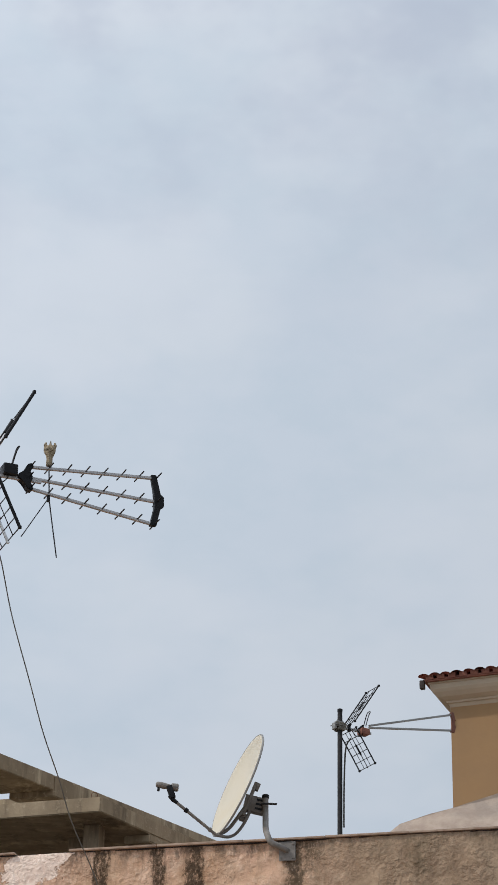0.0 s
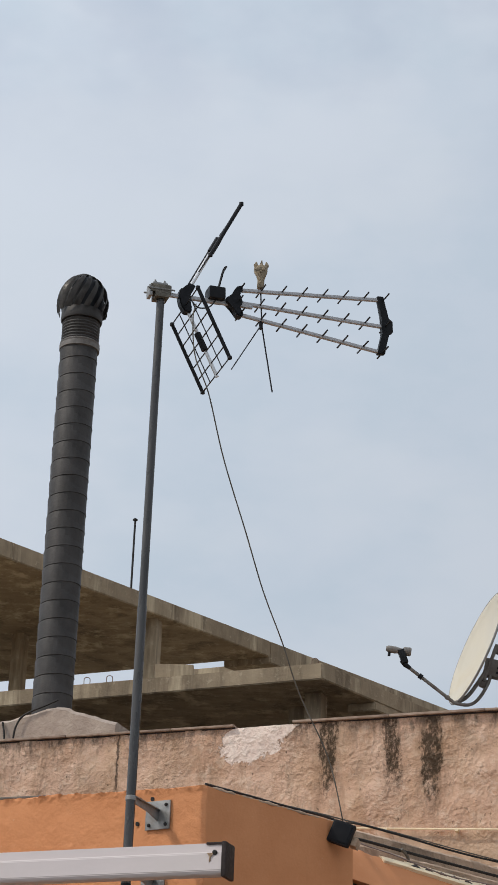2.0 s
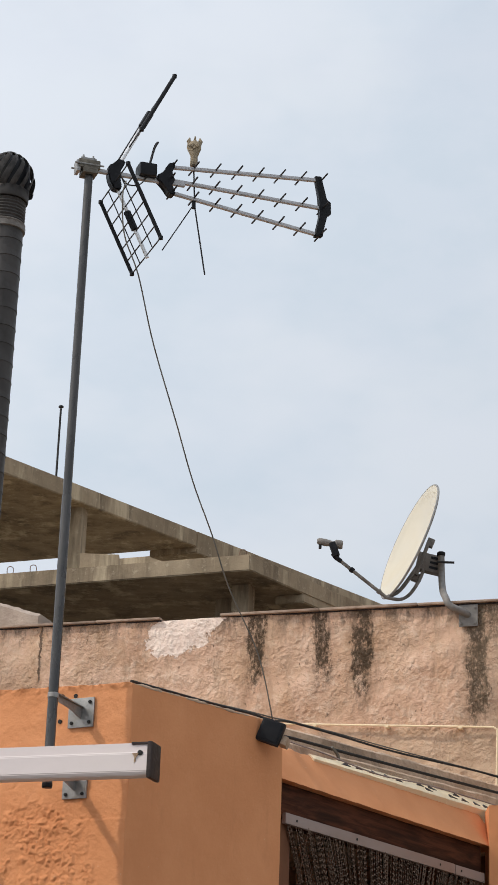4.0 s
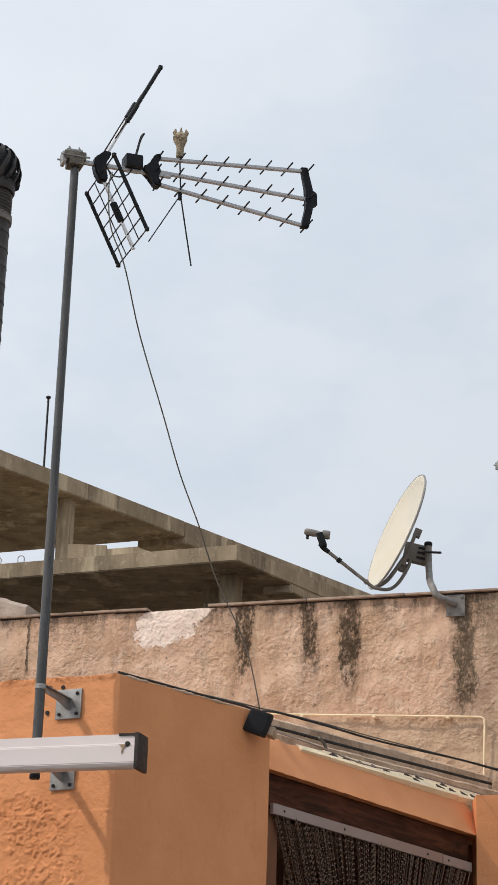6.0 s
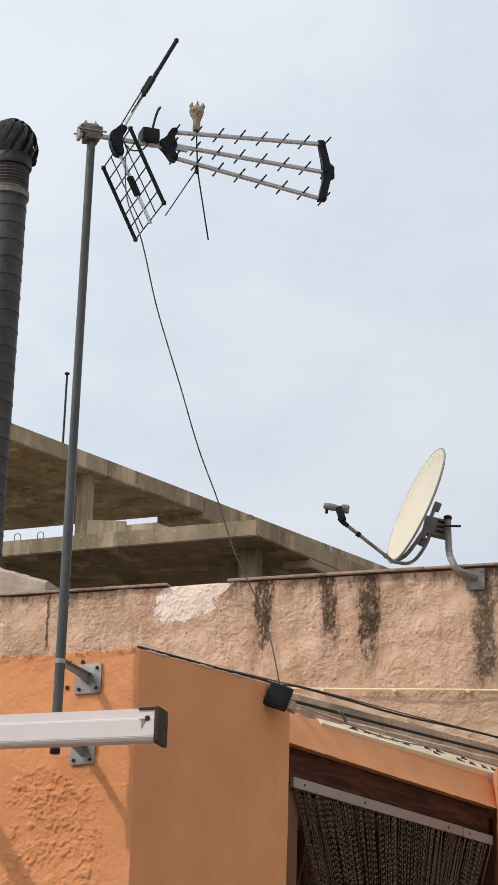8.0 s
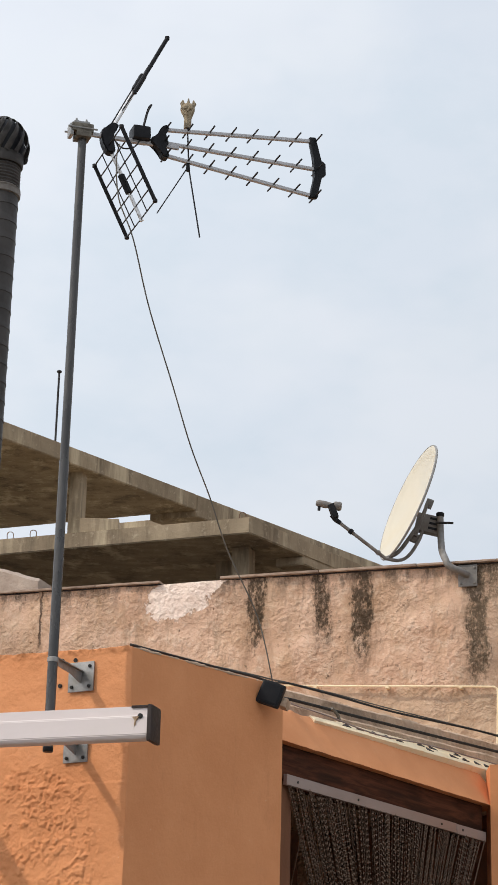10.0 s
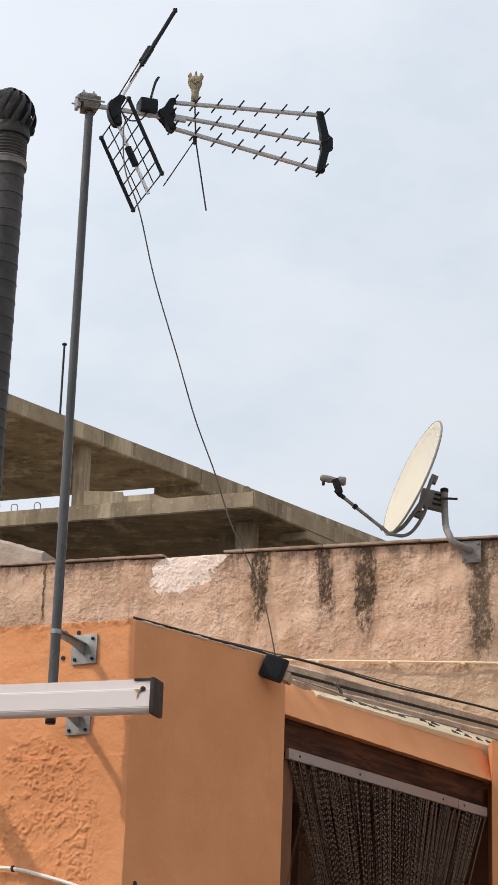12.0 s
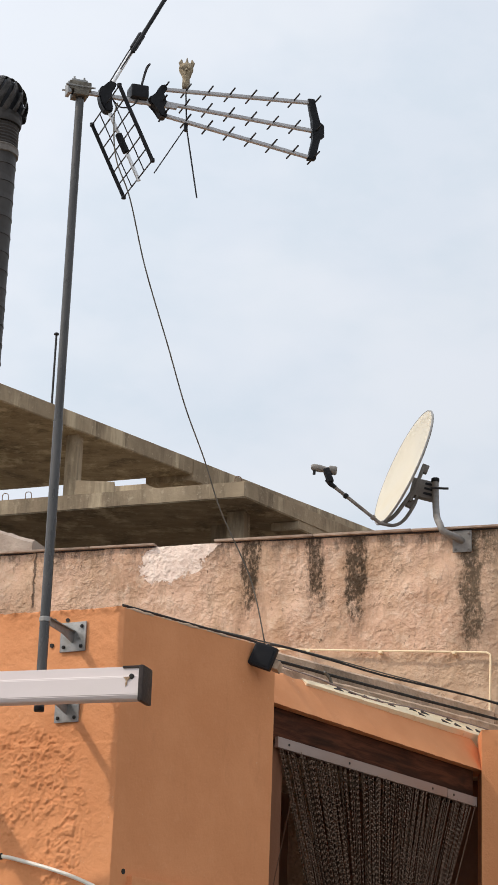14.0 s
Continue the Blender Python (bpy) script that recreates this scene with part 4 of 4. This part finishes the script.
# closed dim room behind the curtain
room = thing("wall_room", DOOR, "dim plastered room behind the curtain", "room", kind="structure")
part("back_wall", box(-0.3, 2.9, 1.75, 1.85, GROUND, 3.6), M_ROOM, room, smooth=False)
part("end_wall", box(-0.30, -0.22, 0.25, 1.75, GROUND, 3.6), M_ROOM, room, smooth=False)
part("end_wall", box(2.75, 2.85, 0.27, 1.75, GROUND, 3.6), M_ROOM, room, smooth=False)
# chain curtain
curtain = thing("chain_curtain", DOOR, "dark metal chain door curtain gathered below its pale rail", "curtain")
rail = part("rail", box(0.10, 1.83, 0.022, 0.046, 3.331, 3.387, 0.003), M_RAIL, curtain, "pale aluminium curtain rail")
part("rail", box(1.836, 2.172, 0.022, 0.046, 3.329, 3.385, 0.003), M_RAIL, curtain, "pale aluminium curtain rail")
for u in (0.20, 0.78, 1.66, 1.90):
    part("screw", lathe([(0.007, 0), (0.007, 0.003)], 10), M_CABLE, rail, m=Matrix.Translation((u, 0.022, 3.358)) @ Matrix.Rotation(radians(90), 4, "X"))
own = bmesh.new()
zz = 0.0
while zz > -2.0:
    for turn in (0, 1):
        a = Vector((0.0056, 0, 0)) if turn == 0 else Vector((0.0026, 0.005, 0))
        q = [own.verts.new(Vector((0, 0, zz)) + v) for v in (a, Vector((-a.y * 0.5, a.x * 0.5, -0.009)), -a, Vector((a.y * 0.5, -a.x * 0.5, -0.009)))]
        lo = own.verts.new((0, 0, zz - 0.018))
        hi = own.verts.new((0, 0, zz + 0.002))
        for k in range(4):
            own.faces.new((q[k], q[(k + 1) % 4], lo))
            own.faces.new((q[(k + 1) % 4], q[k], hi))
        zz -= 0.015
strand_mesh = mesh_of(own, "strand", M_CHAIN)
N_STRANDS = 195
bundle_from, bundle_end, shift = 0, 0, 0.0
for i in range(N_STRANDS):
    u = 0.125 + 2.035 * i / (N_STRANDS - 1)
    if i >= bundle_end:
        bundle_from, bundle_end, shift = i, i + random.randint(4, 10), random.gauss(0, 0.016)
    # strands of one bundle hang closer together
    u += 0.24 * ((bundle_from + bundle_end - 1) / 2 - i) * 2.035 / N_STRANDS
    target = 1.15 + (u - 1.15) * 0.12
    lean = math.atan2(target - u, 1.75) + shift + random.gauss(0, 0.004)
    stray = i == 15
    if stray:
        lean = -0.30
    ob = new("strand", strand_mesh)
    ob.parent = curtain
    ob.matrix_local = (Matrix.Translation((u, 0.034 + random.uniform(-0.012, 0.018), 3.334 + random.uniform(-0.012, 0.006))) @ Matrix.Rotation(-lean, 4, "Y") @ Matrix.Rotation(random.uniform(-0.02, 0.05), 4, "X") @ Matrix.Rotation(random.uniform(0, 3), 4, "Z"))
    if stray:
        ob.matrix_local = Matrix.Translation((u, -0.004, 3.332)) @ Matrix.Rotation(-lean, 4, "Y") @ Matrix.Scale(0.5, 4, (0, 0, 1))

# ---- chimney flue on its plinth ----
FL = at((0.0, 14.45), -18)
own = bmesh.new()
pts = []
n_p = 26
for i in range(n_p + 1):
    xx = -2.70 + 1.17 * i / n_p
    if xx < -2.36:
        top = 5.635
    elif xx < -2.0:
        top = 5.645 + 0.075 * (xx + 2.36) / 0.36
    else:
        top = 5.715 - 0.16 * (xx + 2.0) / 0.47
    f = 0.02 * lumps(xx, 1.0, 0.09, 3.0)
    pts.append([own.verts.new((xx, y, z)) for y, z in ((-0.16, 5.2), (-0.16 + f, top - 0.03 + f), (-0.12, top + f), (0.28, top + f * 0.7), (0.34, top - 0.04), (0.34, 5.2))])
for a, b in zip(pts, pts[1:]):
    for k in range(6):
        own.faces.new((a[k], a[(k + 1) % 6], b[(k + 1) % 6], b[k]))
own.faces.new(pts[0])
own.faces.new(pts[-1])
tagged(part("flue_plinth", own, M_PLINTH, m=FL), "rough pale mortar plinth behind the wall top", "plinth")
tagged(part("back_roof", box(-9.0, 6.0, 0.25, 3.0, 5.02, 5.22), M_GROUND, m=GREY, smooth=False), "flat mortar roof behind the beige wall", "roof", kind="structure")
flue = thing("chimney_flue", FL @ Matrix.Translation((-2.182, 0.09, 0.150)) @ Matrix.Diagonal((0.95, 0.95, 1, 1)), "tall dark grey segmented steel chimney flue with turbine cowl", "chimney")
zz = 5.55
part("core", lathe([(0.160, 5.5), (0.160, 8.86)], 28), M_FLUE, flue)
while zz < 8.6:
    h = 0.152
    own = lathe([(0.160, zz), (0.1655, zz + 0.003), (0.1635, zz + 0.02), (0.163, zz + h - 0.012), (0.160, zz + h - 0.004)], 28)
    bmesh.ops.rotate(own, cent=(0, 0, zz), matrix=Matrix.Rotation(radians(-3.8), 3, "Y"), verts=own.verts)
    part("flue_segment", own, M_FLUE, flue)
    zz += h
part("clamp_ring", lathe([(0.160, 8.70), (0.176, 8.705), (0.178, 8.745), (0.170, 8.75), (0.176, 8.765), (0.160, 8.78)], 28), M_DGREY, flue, "paler clamp ring")
neck = [(0.160, 8.77)]
for k in range(7):
    neck += [(0.168, 8.785 + 0.028 * k), (0.160, 8.799 + 0.028 * k)]
part("ribbed_neck", lathe(neck, 28), M_FLUE, flue)
cowl = part("turbine_cowl", lathe([(0.16, 8.97), (0.178, 8.97), (0.184, 8.985), (0.182, 9.06), (0.17, 9.08)], 32), M_FLUE, flue)
# black filler body that paints the shade in the gaps between the vanes
part("core", lathe([(0.178, 9.06), (0.188, 9.16), (0.172, 9.28), (0.11, 9.36), (0.02, 9.385)], 24), M_BLACK, cowl)
for k in range(15):
    own = bmesh.new()
    vs = []
    for j in range(11):
        f = j / 10
        z = 9.045 + 0.365 * f
        q = 0.228 * math.sqrt(max(0.0, 1 - ((z - 9.14) / 0.275) ** 2)) + 0.004
        a0 = 2 * math.pi * k / 15 - 0.25 + 0.75 * f
        vs.append([own.verts.new((q * c * math.cos(a0 + w), q * c * math.sin(a0 + w), z)) for c, w in ((1.0, 0.0), (0.985, 0.11), (0.90, 0.26))])
    for a, b in zip(vs, vs[1:]):
        for c in (0, 1):
            own.faces.new((a[c], a[c + 1], b[c + 1], b[c]))
    bmesh.ops.solidify(own, geom=list(own.faces), thickness=0.007)
    part("vane", own, M_VANE, cowl)
part("top_disc", lathe([(0.02, 9.395), (0.07, 9.398), (0.06, 9.412), (0.01, 9.417)], 20), M_FLUE, cowl)
wires = thing("plinth_wires", FL, "two bent black wires at the plinth", "cable")
part("wire", tube(curve_points([(-2.43, -0.19, 5.44), (-2.44, -0.185, 5.52), (-2.46, -0.18, 5.60)], 5), 0.008, 6), M_CABLE, wires)
part("wire", tube(curve_points([(-2.36, -0.19, 5.44), (-2.34, -0.19, 5.56), (-2.28, -0.18, 5.65), (-2.10, -0.17, 5.72), (-2.02, -0.15, 5.76)], 6), 0.008, 6), M_CABLE, wires)

# ---- satellite dish ----
SET_FROM = Vector((0.09, -0.23, 1.29))
SET_BACK = Matrix.Translation(SET_FROM) @ Matrix.Scale(1.036, 4) @ Matrix.Translation(-SET_FROM)
dish = thing("satellite_dish", SET_BACK, "cream satellite dish on a bent wall pipe", "satellite dish")
CEN = Vector((1.118, 13.5, 5.79))
SIGHT = (CEN - Vector((0.085, -0.228, 1.291))).normalized()
ACROSS = SIGHT.cross(Vector((0, 0, 1))).normalized()
UPWARD = ACROSS.cross(SIGHT)
major = (ACROSS * 0.416 + UPWARD * 0.909).normalized()
N_D = (SIGHT * -0.205 + (ACROSS * -0.909 + UPWARD * 0.416) * 0.979).normalized()
minor = major.cross(N_D)
DM = Matrix((minor, major, N_D)).transposed().to_4x4()
DM.translation = CEN
R_D = 0.422
prof = []
for k in range(11):
    r = R_D * k / 10
    prof.append((max(r, 0.002), 0.060 * (r / R_D) ** 2 - 0.060))
own = lathe([(R_D - 0.002, -0.012), (R_D + 0.006, -0.006), (R_D + 0.006, 0.004), (R_D - 0.004, 0.004)] + prof[::-1][1:], 48)
bmesh.ops.delete(own, geom=[f for f in own.faces if len(f.verts) > 10], context="FACES")
bmesh.ops.solidify(own, geom=list(own.faces), thickness=0.004)
bmesh.ops.scale(own, vec=(0.93, 1.0, 1.0), verts=own.verts)
part("reflector", own, M_DISH, dish, "cream reflector", m=DM)
part("rim", tube([Vector((0.93 * (R_D + 0.002) * math.cos(a), (R_D + 0.002) * math.sin(a), -0.002)) for a in (2 * math.pi * k / 48 for k in range(49))], 0.008, 6), M_LAMP, dish, "grey folded rim", m=DM)
low = Vector((0.965, 13.46, 5.375))
lnb = Vector((0.60, 13.40, 5.640))
part("feed_arm", tube(curve_points([(1.23, 13.56, 5.66), (1.20, 13.55, 5.55), (1.13, 13.53, 5.43), (1.06, 13.5, 5.378), tuple(low)], 6) + [low.lerp(lnb, 0.15), lnb], 0.012, 8), M_DGREY, dish)
part("rear_rib", tube(curve_points([(0.97, 13.47, 5.38), (1.06, 13.52, 5.45), (1.16, 13.55, 5.60), (1.235, 13.56, 5.72)], 5), 0.014, 8), M_DGREY, dish)
head = part("lnb_holder", box(-0.022, 0.022, -0.03, 0.03, -0.05, 0.05, 0.008), M_BLACK, dish, m=Matrix.Translation((0.605, 13.40, 5.680)) @ Matrix.Rotation(radians(-20), 4, "Y"))
part("lnb", tube([(0.487, 13.40, 5.738), (0.50, 13.40, 5.737), (0.55, 13.40, 5.728), (0.60, 13.40, 5.722), (0.612, 13.40, 5.721), (0.652, 13.40, 5.717), (0.662, 13.40, 5.716)], [0.014, 0.023, 0.025, 0.017, 0.030, 0.031, 0.024], 16), M_DGREY, dish, "grey plastic receiver head")
part("lnb_neck", tube([(0.598, 13.40, 5.655), (0.622, 13.40, 5.622), (0.655, 13.405, 5.600)], [0.020, 0.018, 0.015], 10), M_BLACK, dish)
part("arm_clip", tube([(0.716, 13.419, 5.556), (0.738, 13.422, 5.540)], 0.019, 10), M_BLACK, dish)
part("arm_clip", tube([(0.905, 13.450, 5.419), (0.922, 13.453, 5.406)], 0.018, 10), M_DGREY, dish)
part("lnb_plug", tube([(0.51, 13.40, 5.712), (0.508, 13.40, 5.685)], 0.010, 8), M_BLACK, dish)
mount = part("tilt_bracket", box(-0.10, 0.07, -0.035, 0.035, -0.07, 0.055, 0.006), M_DGREY, dish, m=Matrix.Translation((1.275, 13.58, 5.665)) @ Matrix.Rotation(radians(12), 4, "Y"))
# black bars laid on the bracket paint the dark of its slots
for z in (-0.04, -0.005, 0.03):
    part("slot_shade", box(-0.01, 0.05, -0.038, -0.0355, z - 0.008, z + 0.008, 0.0), M_BLACK, mount)
part("back_plate", box(-0.012, 0.012, -0.05, 0.05, -0.13, 0.13, 0.006), M_DGREY, dish, m=Matrix.Translation((1.212, 13.59, 5.69)) @ Matrix.Rotation(radians(20), 4, "Y"))
for p in ((1.268, 13.58, 5.81), (1.17, 13.58, 5.56)):
    part("lug", box(-0.025, 0.025, -0.02, 0.02, -0.03, 0.03, 0.006), M_DGREY, dish, m=Matrix.Translation(p) @ Matrix.Rotation(radians(22), 4, "Y"))
plate_c = on(GREY, 1.60, -0.005, 5.285)
neck_run = []
for p, k in (((1.335, 13.50, 5.705), 1.0), ((1.338, 13.50, 5.57), 0.998), ((1.346, 13.50, 5.455), 0.982), ((1.366, 13.49, 5.395), 0.965), ((1.392, 13.475, 5.340), 0.963), ((1.465, 13.46, 5.300), 0.965)):
    neck_run.append(SET_FROM + (Vector(p) - SET_FROM) * k)
part("pipe", tube(curve_points(neck_run + [SET_BACK.inverted() @ plate_c], 7), 0.023, 14), M_DGREY, dish)
part("pipe_cap", lathe([(0.026, -0.012), (0.028, -0.008), (0.028, 0.012), (0.02, 0.018)], 14), M_BLACK, dish, m=Matrix.Translation((1.335, 13.50, 5.705)))
part("tilt_bolt", tube([(1.30, 13.45, 5.635), (1.42, 13.45, 5.635)], 0.008, 6), M_CABLE, dish)
plate = part("wall_plate", box(1.535, 1.665, -0.016, -0.004, 5.205, 5.355, 0.003), M_DGREY, dish, "dull grey wall plate", m=SET_BACK.inverted() @ GREY)
for a in (1.553, 1.647):
    for b in (5.225, 5.335):
        part("bolt", lathe([(0.009, 0), (0.009, 0.008), (0.005, 0.010)], 6), M_DGREY, plate, m=Matrix.Translation((a, -0.016, b)) @ Matrix.Rotation(radians(90), 4, "X"))

# ---- unfinished concrete building ----
building = thing("concrete_building", Matrix.Identity(4), "unfinished raw concrete building frame with open floors", "building")
A, RIGHT, LEFT = Vector((-4.222, 23.222)), Vector((0.651, 0.759)), Vector((-0.9345, 0.356))
top_right = A + RIGHT * 10.9
back_at = A + RIGHT * 5.35
corners = [A, back_at, back_at + LEFT * 14, A + LEFT * 14]
part("roof_slab", slab([tuple(c) for c in corners], 10.115, 10.345, 0.012), M_CONC, building)
part("edge_beam", slab([tuple(c) for c in (back_at + RIGHT * 0.004, top_right, top_right + LEFT * 0.7, back_at + RIGHT * 0.004 + LEFT * 0.7)], 10.03, 10.343, 0.012), M_CONC, building)
inner = back_at + RIGHT * 0.9
part("cross_beam", slab([tuple(c) for c in (inner + LEFT * 0.7, inner + LEFT * 0.7 + RIGHT * 0.3, inner + LEFT * 1.9 + RIGHT * 0.3, inner + LEFT * 1.9)], 9.98, 10.335, 0.012), M_CONC, building)
B = Vector((0.021, 19.3))
L2 = Vector((-0.936, 0.352))
R2 = Vector((0.60, 0.80))
part("floor_slab", slab([tuple(c) for c in (B, B + R2 * 10.0, B + R2 * 10.0 + L2 * 14, B + L2 * 14)], 7.341, 7.506, 0.010), M_CONC, building)
part("edge_beam", slab([tuple(c) for c in (B + R2 * 0.9 + L2 * -0.004, B + R2 * 10 + L2 * -0.004, B + R2 * 10 + L2 * 0.3, B + R2 * 0.9 + L2 * 0.3)], 7.25, 7.338, 0.01), M_CONC, building)


def column(x, y, z0, z1, w, angle=20):
    part("column", box(-w / 2, w / 2, -w / 2, w / 2, z0, z1, 0.012), M_CONC, building, m=Matrix.Translation((x, y, 0)) @ Matrix.Rotation(radians(-angle), 4, "Z"))


column(-4.98, 23.95, 7.50, 10.12, 0.27)
for x, y in ((-5.42, 26.9), (-4.10, 26.6), (-2.24, 25.85), (-8.6, 25.5), (-8.2, 28.0), (1.0, 29.5)):
    column(x, y, 7.50, 10.12, 0.17)
for x, y in ((-0.035, 19.87), (-0.20, 20.35), (-4.55, 21.6), (-2.2, 24.5), (-4.6, 26.0), (1.6, 22.3), (-9.0, 23.0)):
    column(x, y, GROUND, 7.345, 0.18)
part("wall_panel", slab([(-9.5, 27.5), (-6.5, 26.4), (-6.4, 26.6), (-9.4, 27.7)], 7.5, 10.06, 0.0), M_CONC, building)
part("ground_wall", slab([tuple(B + R2 * 9 + L2 * k + R2 * d) for k, d in ((0, 0), (14, 0), (14, 0.2), (0, 0.2))], GROUND, 7.34, 0.0), M_CONC, building)
part("stub", box(-0.22, 0.20, -0.1, 0.1, 0, 0.68, 0.01), M_CONC, building, m=Matrix.Translation((-1.60, 21.7, 7.5)))
for (x, y, z) in ((-4.36, 23.35, 10.34), (-4.95, 23.6, 10.34), (-5.45, 23.77, 10.34), (-2.40, 20.28, 7.50), (-2.16, 20.2, 7.50), (-0.05, 19.45, 7.50)):
    part("rebar_loop", tube(curve_points([(-0.028, 0, 0), (-0.030, 0, 0.075), (0.0, 0, 0.095), (0.030, 0, 0.075), (0.028, 0, 0)], 4), 0.0045, 5), M_RUST, building, m=Matrix.Translation((x, y, z)))
rod = thing("lightning_rod", Matrix.Translation((-2.53, 25.45, 10.34)), "thin dark rod with a small cap standing on the roof slab", "rod")
part("rod", tube([(0, 0, 0), (0, 0, 1.03)], 0.014, 8), M_ROD, rod)
part("cap", lathe([(0.02, 1.02), (0.034, 1.03), (0.034, 1.045), (0.01, 1.06)], 12), M_ROD, rod)

# ---- street lamp ----
lamp = thing("street_lamp", Matrix.Translation((-4.6, 17.9, GROUND)), "grey street lamp with a drop-shaped head", "street lamp")
part("pole", lathe([(0.07, 0), (0.05, 4.0), (0.04, 6.9)], 12), M_LAMP, lamp)
part("arm", tube([(0, 0, 6.88), (0.35, 0.03, 6.98), (0.78, 0.08, 7.12)], 0.025, 8), M_LAMP, lamp)
part("head", tube([(0.76, 0.08, 7.11), (0.80, 0.085, 7.125), (0.88, 0.09, 7.165), (0.98, 0.1, 7.21), (1.05, 0.1, 7.24), (1.085, 0.1, 7.255)], [0.028, 0.042, 0.050, 0.048, 0.036, 0.010], 14), M_LAMP, lamp)
part("lens", tube([(0.84, 0.085, 7.115), (0.95, 0.09, 7.155), (1.02, 0.09, 7.195)], [0.025, 0.036, 0.018], 10), M_DGREY, lamp)

# ---- tiled house ----
house = thing("tiled_house", Matrix.Identity(4), "tan rendered house with pale cornice and terracotta tiled roof", "house")
HX, HY = 4.03, 21.0
H = at((HX, HY), -25, -0.14)
part("wall", box(0, 9.0, 0, 7.0, GROUND + 0.2, 9.52), M_TAN, house, smooth=False, m=H)
own = bmesh.new()
prof = [(o * 0.92, 9.69 - (9.69 - z) * 0.66) for o, z in [(0.0, 9.30), (-0.02, 9.36), (-0.045, 9.365), (-0.05, 9.40), (-0.07, 9.41), (-0.13, 9.45), (-0.18, 9.52), (-0.205, 9.57), (-0.21, 9.66), (-0.225, 9.665), (-0.23, 9.69)]]
loops = []
for o, z in prof:
    loops.append([own.verts.new(p) for p in ((o, o, z), (9.0 - o, o, z), (9.0 - o, 7.0 - o, z), (o, 7.0 - o, z))])
for a, b in zip(loops, loops[1:]):
    for k in range(4):
        own.faces.new((a[k], a[(k + 1) % 4], b[(k + 1) % 4], b[k]))
own.faces.new(loops[-1])
part("cornice", own, M_CORN, house, smooth=False, m=H)
part("gutter_end", box(-0.29, -0.235, -0.29, -0.22, 9.60, 9.70, 0.01), M_CAP, house, m=H)
tile_bm = bmesh.new()
for i in range(9):
    a = math.pi * i / 8
    for y in (0.0, 0.42):
        tile_bm.verts.new((0.062 * math.cos(a) * (1 - 0.18 * y), y, 0.036 * math.sin(a) * (1 - 0.15 * y)))
tile_bm.verts.ensure_lookup_table()
for i in range(8):
    v = tile_bm.verts
    tile_bm.faces.new((v[2 * i], v[2 * i + 2], v[2 * i + 3], v[2 * i + 1]))
bmesh.ops.solidify(tile_bm, geom=list(tile_bm.faces), thickness=0.014)
tile_mesh = mesh_of(tile_bm, "roof_tile", M_TILE, True)
roof = part("roof", slab([(-0.25, -0.25), (9.25, -0.25), (9.25, 7.25), (-0.25, 7.25)], 9.692, 9.72, 0.0), M_TILE, house, m=H)
for row in range(5):
    for i in range(40):
        ob = new("roof_tile", tile_mesh)
        ob.parent = roof
        ob.matrix_local = (Matrix.Translation((-0.24 + 0.135 * i + random.uniform(-0.006, 0.006), -0.30 + 0.33 * row, 9.735 + 0.085 * row + random.uniform(-0.004, 0.004)))
                           @ Matrix.Rotation(radians(15 + random.uniform(-1.5, 1.5)), 4, "X") @ Matrix.Rotation(radians(random.uniform(-2, 2)), 4, "Z"))
for i in range(40):
    part("tile_bed", box(-0.045, 0.045, 0, 1.6, -0.03, 0.024, 0.0), M_TILE, roof, m=Matrix.Translation((-0.172 + 0.135 * i, -0.27, 9.735)) @ Matrix.Rotation(radians(14), 4, "X"))
# sloping mortar roof in front of the house
own = bmesh.new()
vs = [own.verts.new(p) for p in ((2.3, 17.9, 6.60), (2.85, 18.0, 6.80), (3.00, 18.0, 6.93), (3.30, 18.0, 7.045), (3.53, 18.0, 7.115), (4.0, 18.0, 7.29), (6.5, 18.0, 7.95), (6.5, 16.8, 5.1), (2.3, 16.8, 5.1))]
ws = [own.verts.new(v.co + Vector((0.3, 3.0, 0.05))) for v in vs]
own.faces.new(vs)
own.faces.new(ws)
for k in range(len(vs)):
    own.faces.new((vs[k], vs[(k + 1) % len(vs)], ws[(k + 1) % len(vs)], ws[k]))
tagged(part("sloping_roof", own, M_PLINTH, smooth=False), "pale sloping mortar roof beside the tan house", "roof")

# ---- second antenna behind the wall ----
F2 = at((2.245, 16.5), 25)
far_mast = thing("antenna_mast", Matrix.Translation((2.245, 16.5, 0)), "short dark steel antenna mast behind the wall", "mast")
part("tube", lathe([(0.023, 5.2), (0.023, 7.535)], 14), M_ROD, far_mast)
part("top_cap", lathe([(0.023, 7.52), (0.025, 7.53), (0.025, 7.55), (0.02, 7.555)], 12), M_BLACK, far_mast)
part("cable", tube(curve_points([(0.10, 0.0, 7.27), (0.05, -0.035, 7.15), (0.035, -0.035, 6.8), (0.032, -0.035, 6.4)], 5), 0.008, 6), M_CABLE, far_mast)
antenna("television_antenna", F2 @ Matrix.Translation((0, 0, 7.375)), "older dark television antenna with gridded corner reflector and brown end piece",
        [((0.32, 0.075), (1.267, 0.367)), ((0.32, 0.055), (1.262, 0.205))],
        ((1.26, 0.372), (1.26, 0.200), 1.285), (0.22, 0.03), (0.10, 0.01), 0.20, 0.345, 0.23, 6, 0, M_STEEL, upper=(0.20, 0.345), light=True)
tagged(part("roof_behind", box(0.6, 5.9, 3.0, 4.5, 4.95, 5.2), M_GROUND, m=GREY, smooth=False), "flat mortar roof carrying the far mast", "roof", kind="structure")
